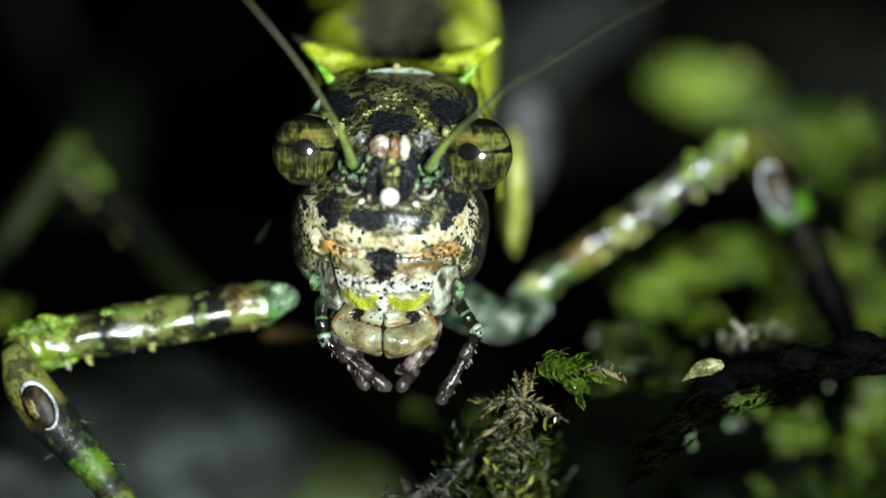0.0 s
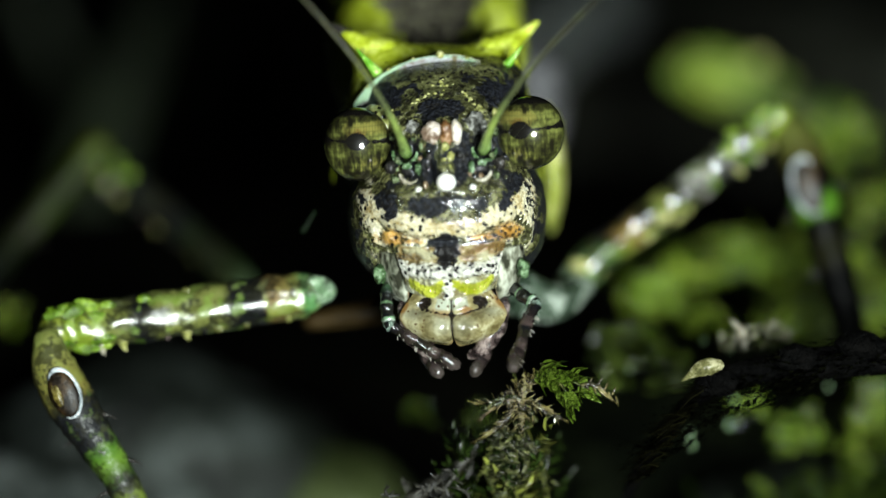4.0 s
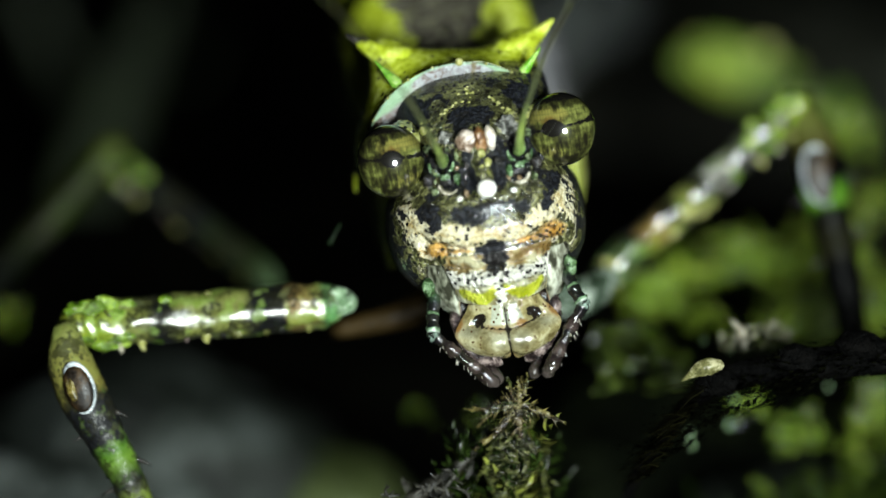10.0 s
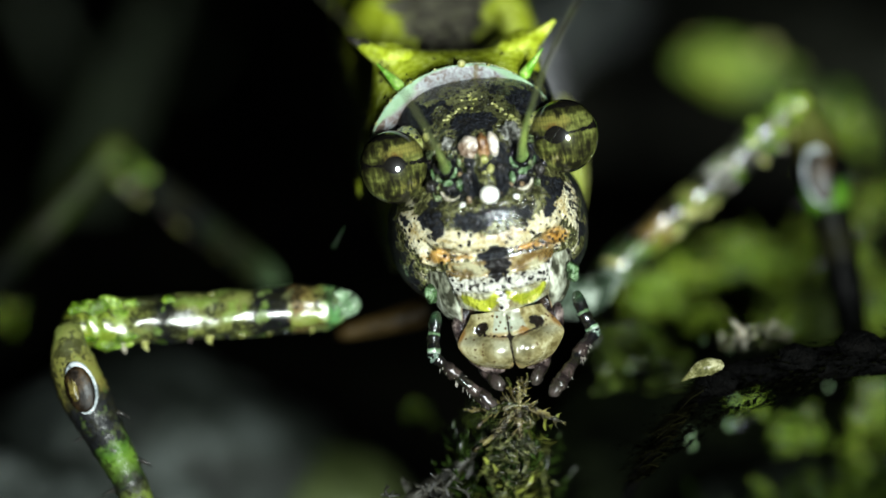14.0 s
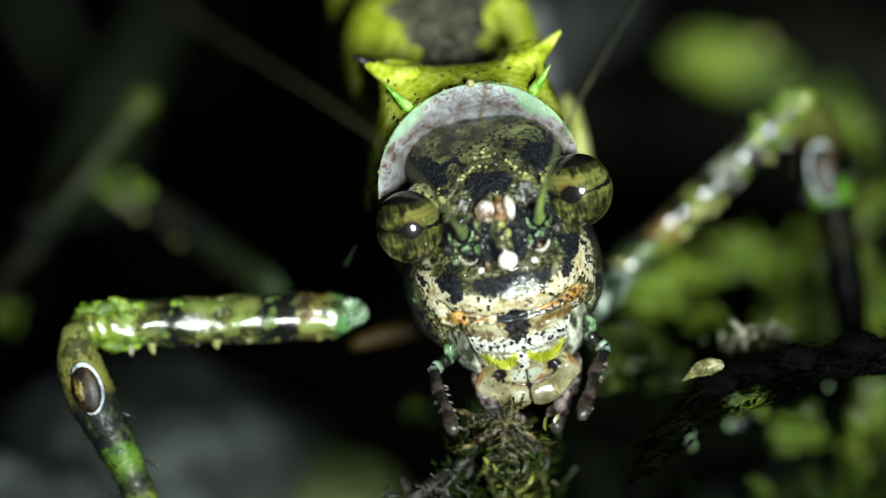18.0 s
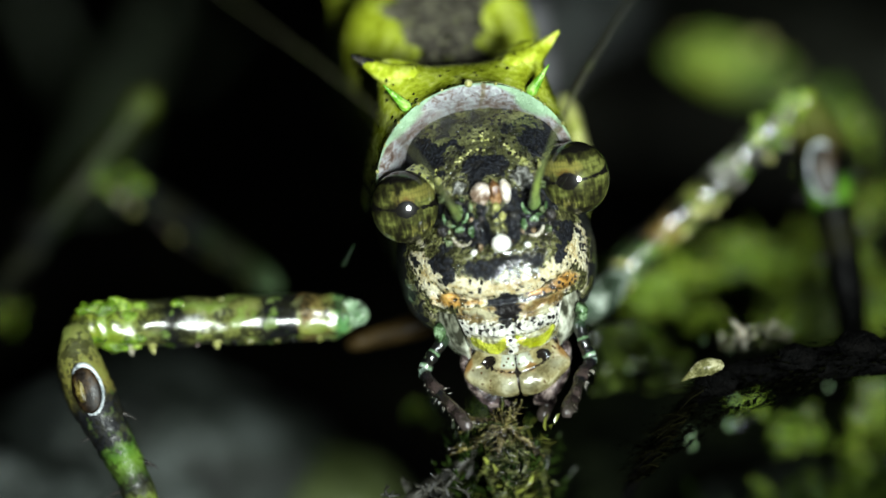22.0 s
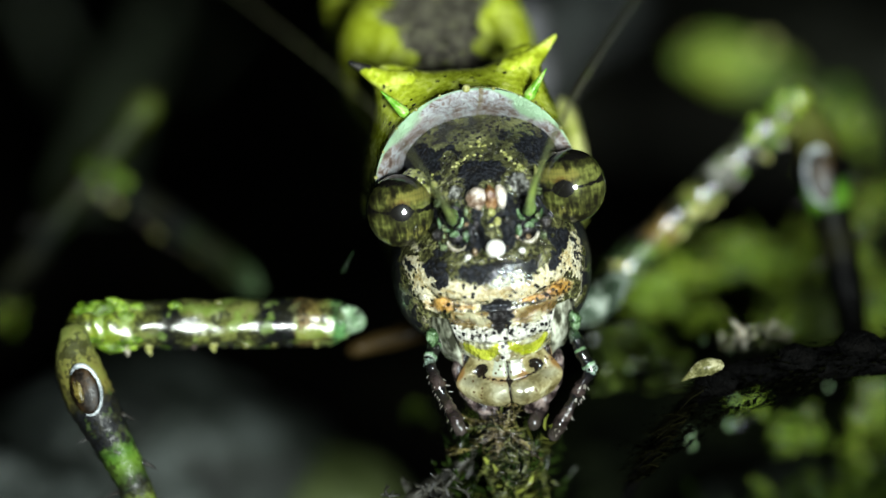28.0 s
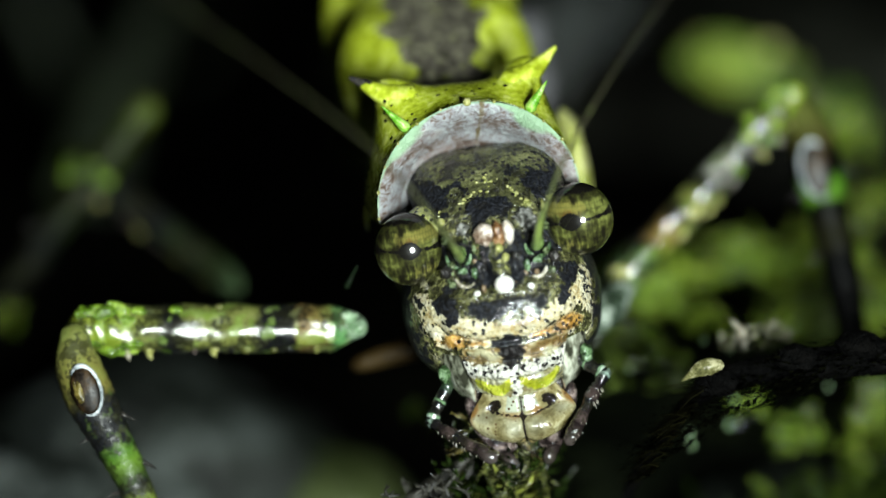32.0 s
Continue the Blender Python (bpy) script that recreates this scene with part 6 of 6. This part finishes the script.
FEMUR_L = [(0, -10.57, -2.21, -5), (1, -10.37, -2.15, -4.63), (2, -10.15, -2.08, -4.26), (3, -9.84, -1.88, -3.89), (3.5, -9.66, -1.77, -3.7), (5.5,
    -8.85, -1.77, 0), (6, -8.89, -1.8, 0.06), (8, -8.85, -1.83, 0.28), (9, -8.84, -1.83, 0.39), (10, -8.74, -1.82, 0.5), (11, -8.64, -1.82, 0.66),
    (14, -8.63, -1.83, 1.12), (14.5, -8.63, -1.83, 1.2), (16.5, -8.55, -1.88, 2.13), (17, -8.45, -1.93, 2.37), (17.5, -8.4, -1.94, 2.6), (18, -8.37,
    -1.94, 2.83), (19, -8.31, -1.98, 3.3), (20, -8.31, -1.99, 3.22), (21, -8.34, -2, 3.15), (22, -8.35, -1.95, 3.07), (25, -8.35, -1.99, 2.84), (25.5,
    -8.35, -1.99, 2.8), (27.5, -8.38, -2.02, 4.16), (28, -8.44, -2.02, 4.5), (28.5, -8.43, -2.02, 4.62), (29, -8.45, -2.03, 4.75), (30, -8.44, -2.05,
    5), (31, -8.45, -2.09, 5), (31.5, -8.44, -2.12, 5), (32, -8.41, -2.16, 5)]
TIBIA_L = [(0, -13.14, -4.73, -12), (1, -13, -4.67, -10.14), (2, -12.85, -4.58, -8.29), (3, -12.61, -4.42, -6.43), (3.5, -12.48, -4.32, -5.5), (5.5,
    -11.92, -4.12, 0), (6, -11.92, -4.14, 0.06), (8, -11.92, -4.16, 0.28), (9, -11.91, -4.17, 0.39), (10, -11.82, -4.12, 0.5), (11, -11.76, -4.09,
    0.61), (14, -11.76, -4.12, 0.94), (14.5, -11.76, -4.12, 1), (16.5, -11.67, -4.12, 1.36), (17, -11.62, -4.13, 1.44), (17.5, -11.58, -4.14, 1.53),
    (18, -11.56, -4.13, 1.62), (19, -11.51, -4.13, 1.8), (20, -11.51, -4.15, 1.77), (21, -11.53, -4.15, 1.74), (22, -11.54, -4.15, 1.71), (25, -11.56,
    -4.15, 1.62), (25.5, -11.56, -4.15, 1.6), (27.5, -11.56, -4.18, 1.54), (28, -11.6, -4.17, 1.52), (28.5, -11.61, -4.13, 1.51), (29, -11.63, -4.12,
    1.49), (30, -11.62, -4.13, 1.46), (31, -11.64, -4.15, 1.43), (31.5, -11.62, -4.16, 1.42), (32, -11.59, -4.18, 1.4)]
FEMUR_R = [(0, 9.81, 3.47, 5.43), (1, 10.05, 3.66, 4.4), (2, 10.3, 3.84, 3.87), (3, 10.69, 4.06, 3.84), (3.5, 10.92, 4.21, 3.87), (5.5, 11.68, 4.7,
    -0.11), (6, 11.67, 4.66, 0.02), (8, 11.7, 4.67, 0.04), (9, 11.69, 4.65, -0.05), (10, 11.78, 4.71, -0.47), (11, 11.84, 4.77, -0.76), (14, 11.86,
    4.76, -0.86), (14.5, 11.86, 4.76, -0.89), (16.5, 11.92, 4.7, -1.23), (17, 11.96, 4.79, -1.67), (17.5, 11.98, 4.86, -2.15), (18, 11.99, 4.88,
    -2.41), (19, 12.03, 4.87, -2.61), (20, 12.06, 4.85, -2.36), (21, 12.01, 4.88, -2.58), (22, 12, 4.88, -2.52), (25, 12, 4.88, -2.23), (25.5, 12,
    4.88, -2.18), (27.5, 11.94, 4.88, -2.56), (28, 11.85, 4.92, -3.24), (28.5, 11.79, 4.98, -3.79), (29, 11.76, 5, -4.12), (30, 11.75, 5.08, -4.57),
    (31, 11.71, 5.06, -4.86), (31.5, 11.66, 5.05, -5.49), (32, 11.65, 5.05, -6.11)]
TIBIA_R = [(0, 11.01, 2.28, -12.62), (1, 11.19, 2.31, -11.11), (2, 11.38, 2.39, -9.31), (3, 11.67, 2.47, -6.77), (3.5, 11.86, 2.48, -5.21), (5.5,
    12.41, 2.72, -0.07), (6, 12.42, 2.67, -0.1), (8, 12.44, 2.65, -0), (9, 12.44, 2.65, 0.05), (10, 12.45, 2.87, 0.55), (11, 12.51, 2.83, 0.93), (14,
    12.5, 2.83, 0.88), (14.5, 12.5, 2.8, 0.83), (16.5, 12.56, 2.8, 1.3), (17, 12.59, 2.93, 1.77), (17.5, 12.62, 2.96, 2.04), (18, 12.64, 2.99, 2.28),
    (19, 12.68, 3, 2.59), (20, 12.7, 2.95, 2.71), (21, 12.65, 2.96, 2.33), (22, 12.64, 3.02, 2.39), (25, 12.64, 3.01, 2.36), (25.5, 12.64, 2.89,
    2.18), (27.5, 12.64, 2.69, 1.84), (28, 12.54, 2.83, 1.2), (28.5, 12.48, 3.04, 1.05), (29, 12.45, 3.1, 0.91), (30, 12.44, 3.15, 0.92), (31, 12.4,
    3.15, 0.65), (31.5, 12.36, 3.14, 0.34), (32, 12.35, 3.07, 0.12)]
FEMUR_M = [(0, -13.43, 3.49, 9.0), (1, -13.25, 3.52, 6.7), (2, -13.06, 3.56, 4.3), (3, -12.88, 3.59, 2.0), (3.5, -12.78, 3.61, 2.0), (5.5, -11.92, 3.08, -3.0), (6, -11.84, 3.02, -3.0), (8, -11.93, 3.19, -2.7), (10, -12.02, 3.37, -2.4), (12, -11.98, 3.39, -2.4), (14, -11.93, 3.40, -2.4), (14.5, -11.92, 3.41, -2.4), (16.5, -12.05, 2.95, -4.5), (17, -12.1, 2.9, -5.0), (20, -12.1, 2.9, -5.0), (25.5, -12.15, 2.9, -5.0), (27.5, -12.6, 3.0, -5.0), (28, -12.8, 3.1, -4.0), (30, -13.2, 3.1, -3.0), (32, -13.4, 3.2, -3.0)]
TIBIA_M = [(0, -13.43, 3.49, 8.0), (1, -13.25, 3.52, 8.3), (2, -13.06, 3.56, 8.7), (3, -12.88, 3.59, 9.0), (3.5, -12.78, 3.61, 10.0), (5.5, -11.92, 3.08, 17.0), (6, -11.84, 3.02, 17.0), (8, -11.93, 3.19, 15.5), (10, -12.02, 3.37, 14.0), (12, -11.98, 3.39, 14.0), (14, -11.93, 3.40, 14.0), (14.5, -11.92, 3.41, 14.0), (16.5, -11.00, 5.08, 9.0), (17, -10.90, 5.23, 9.0), (18, -10.89, 5.21, 9.0), (20, -10.86, 5.19, 9.0), (22, -10.84, 5.16, 9.0), (25, -10.80, 5.12, 9.0), (25.5, -10.80, 5.10, 9.0), (27.5, -10.80, 5.03, 9.0), (28, -10.80, 5.01, 9.0), (30, -10.80, 4.93, 9.0), (31, -10.80, 4.90, 9.0), (32, -10.80, 4.86, 9.0)]

FEMUR_N = [(0, 8.0, 6.3, 0), (1.5, 8.3, 6.3, 0), (3.5, 8.65, 6.5, 0), (5.5, 8.85, 7.05, 0), (8, 8.9, 7.1, 0), (12, 9.05, 7.0, 0), (14.5, 9.05, 7.0, 0), (16.5, 8.85, 7.2, 0), (18, 8.8, 7.25, 0), (25.5, 8.95, 7.2, 0), (27.5, 9.05, 7.15, 0), (32, 9.2, 7.1, 0)]

PALP_L = [(0, -1.91, -5.59, 0.68, -7.35), (1, -2.12, -5.74, 0.89, -7.74), (2, -1.98, -5.65, 0.45, -8.18), (3, -1.90, -5.63, 0.91, -7.89), (6, -2.52,
    -4.60, -0.24, -5.95), (7, -2.44, -5.37, -0.98, -6.73), (8, -2.36, -5.02, -0.32, -6.98), (9, -2.17, -5.38, -0.11, -7.18), (10, -2.40, -5.23, -0.41,
    -7.38), (11, -2.30, -5.35, -0.54, -7.28), (12, -2.74, -4.66, -1.44, -7.02), (13, -2.46, -5.17, -0.63, -7.96), (14, -2.53, -5.69, -0.70, -7.80),
    (17, -2.77, -4.74, -2.23, -5.63), (18, -2.94, -4.17, -2.72, -5.58), (19, -2.89, -3.90, -1.90, -5.91), (20, -2.99, -4.55, -2.40, -5.59), (21,
    -3.12, -4.59, -2.51, -5.98), (22, -3.02, -4.85, -1.90, -6.32), (23, -3.06, -5.04, -2.11, -6.48), (24, -2.93, -4.75, -1.83, -5.86), (25, -3.02,
    -4.90, -1.82, -6.92), (27.5, -2.80, -5.00, -1.75, -6.98), (28, -2.52, -4.41, -1.78, -6.49), (29, -2.67, -5.27, -1.82, -6.49), (30, -2.83, -4.97,
    -1.61, -5.88), (31, -2.81, -4.98, -1.79, -6.12), (32, -2.95, -5.11, -1.21, -6.23)]
PALP_R = [(0, 2.99, -5.08, 1.79, -7.53), (1, 3.87, -3.23, 3.54, -5.69), (2, 4.15, -2.75, 4.30, -4.19), (3, 3.42, -3.77, 3.03, -5.73), (6, 2.13, -5.64,
    0.98, -6.74), (7, 2.54, -5.38, 1.29, -7.26), (8, 2.47, -5.34, 1.04, -7.36), (9, 2.46, -5.28, 0.92, -7.52), (10, 2.51, -5.05, 1.01, -6.94), (11,
    2.61, -5.58, 1.12, -7.38), (12, 2.56, -5.63, 1.04, -7.25), (13, 2.57, -5.25, 0.58, -7.48), (14, 2.67, -5.76, 1.07, -7.24), (17, 4.39, -3.36, 4.17,
    -5.14), (18, 2.59, -4.61, 1.43, -6.10), (19, 2.42, -5.53, 1.57, -6.38), (20, 2.65, -5.25, 1.83, -5.97), (21, 2.27, -5.16, 1.16, -6.26), (22, 2.39,
    -5.28, 1.31, -6.29), (23, 2.30, -5.80, 1.43, -6.52), (24, 2.29, -5.06, 1.21, -5.82), (25, 2.34, -5.60, 1.46, -6.39), (27.5, 2.98, -5.38, 1.76,
    -7.18), (28, 2.64, -5.36, 1.14, -7.39), (29, 2.26, -5.54, 1.34, -6.70), (30, 2.46, -5.05, 1.34, -6.43), (31, 2.22, -5.02, 1.03, -6.31), (32, 2.78,
    -4.43, 1.33, -6.11)]


def aim(a, b):
    """The pose at a of a joint whose -z runs to b, in millimetres."""
    d = Vector(b) - Vector(a)
    return Matrix.Translation(Vector(a) * MM) @ (-d).to_track_quat("Z", "Y").to_matrix().to_4x4()


def motions():
    near = [(0, 4.6), (3.5, 4.4), (5.5, 3.8), (14.5, 3.6), (17, 2.8), (32, 2.6)]
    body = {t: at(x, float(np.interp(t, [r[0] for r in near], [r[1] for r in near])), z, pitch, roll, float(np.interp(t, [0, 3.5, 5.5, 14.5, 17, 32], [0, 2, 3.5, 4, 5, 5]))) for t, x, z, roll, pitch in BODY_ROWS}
    walk(katydid, list(body.items()))

    def body_at(t):
        """The body's pose at t, between two of its rows if need be."""
        a, b = max(k for k in body if k <= t), min(k for k in body if k >= t)
        return body[a] if a == b else body[a].lerp(body[b], (t - a) / (b - a))

    heads = {t: at(x, 0, z, rx, ry, rz) for t, x, z, rx, ry, rz in HEAD_ROWS}
    walk(head, [(t, body[t].inverted() @ m) for t, m in heads.items()])
    for ob, rows, depth, k in ((femur_l, FEMUR_L, 3.4, 1.022), (tibia_l, TIBIA_L, 2.4, 1.015), (femur_r, FEMUR_R, 11, 1.02), (tibia_r, TIBIA_R, 11, 1.02), (femur_m, FEMUR_M, 18, 1), (tibia_m, TIBIA_M, 18, 1), (femur_n, FEMUR_N, 33, 1.057)):
        walk(ob, [(t, body_at(t).inverted() @ at(x * k, depth, z * k, 0, turn)) for t, x, z, turn in rows])
    for (upper, tip), rows, s in zip(palps, (PALP_L, PALP_R), (-1, 1)):
        up, low = [], []
        for t, ex, ez, px, pz in rows:
            e = (ex, -0.1, ez)
            flat = math.hypot(px - ex, pz - ez)
            reach = math.sqrt(max(0.02, 2.45 ** 2 - flat * flat))
            low.append((t, aim(e, (px, -0.1 - min(reach, 1.4 * flat + 0.3), pz))))
            root = Vector((2.15 * s, 0.5, -4.0))
            up.append((t, aim(e, Vector(e) * 2 - root)))
        walk(upper, up)
        walk(tip, low)
    walk(antennae[0], [(t, mpose(-1.22, -0.7, 0.25, a, b)) for t, a, b in ((0, 0, 0), (3.5, 0, 2), (5.5, 16, 16), (6.5, 22, 20), (14.5, 24, 22), (17, 22, 20), (32, 22, 20))])
    walk(antennae[1], [(t, mpose(1.22, -0.7, 0.25, a, b)) for t, a, b in ((0, 0, 14), (3.5, 0, 10), (5.5, 4, -4), (14.5, 8, -8), (17, 0, -6), (32, 3, -6))])
    lip = ((0, 0), (1, 3), (2, -2), (3.5, 0), (5.5, -4), (6, 6), (7, -4), (8, 2), (9, -3), (10, 3), (11, -5), (12, 0), (13, -4), (14, -6), (16.5, 0), (17, 4), (18, 16), (19, 20), (20, 14), (21, 12), (22, 8), (23, 8), (25, 10), (27.5, 6), (28, 2), (29, 12), (30, 8), (31, 12), (32, 0))
    walk(labrum, [(t, mpose(0, -0.68, -4.12 - float(np.interp(t, [3.5, 5.5, 14.5, 16.5], [0, 0.38, 0.38, 0.28])), a)) for t, a in lip])
    # the green sprig is pulled into the mouth; the brown one is bent towards it
    walk(sprig, [(0, at(3.1, 0.2, -3.9)), (3.5, at(3.1, 0.2, -3.9)), (5.5, at(2.2, 4.0, -5.6, 30, 60)), (14.5, at(2.2, 4.2, -5.7, 35, 65)), (17, at(2.1, 4.6, -6.1, 40, 75)), (32, at(2.0, 5.0, -6.5, 45, 80))])
    walk(star, [(0, at(2.55, 0.5, -4.75)), (3.5, at(2.55, 0.5, -4.75)), (5.5, at(2.4, 1.0, -4.9, 10, -6)), (14.5, at(2.4, 1.0, -4.95, 10, -6)), (17, at(2.1, 1.4, -5.4, 20, 8)), (32, at(1.95, 1.6, -5.7, 25, 12))])


motions()
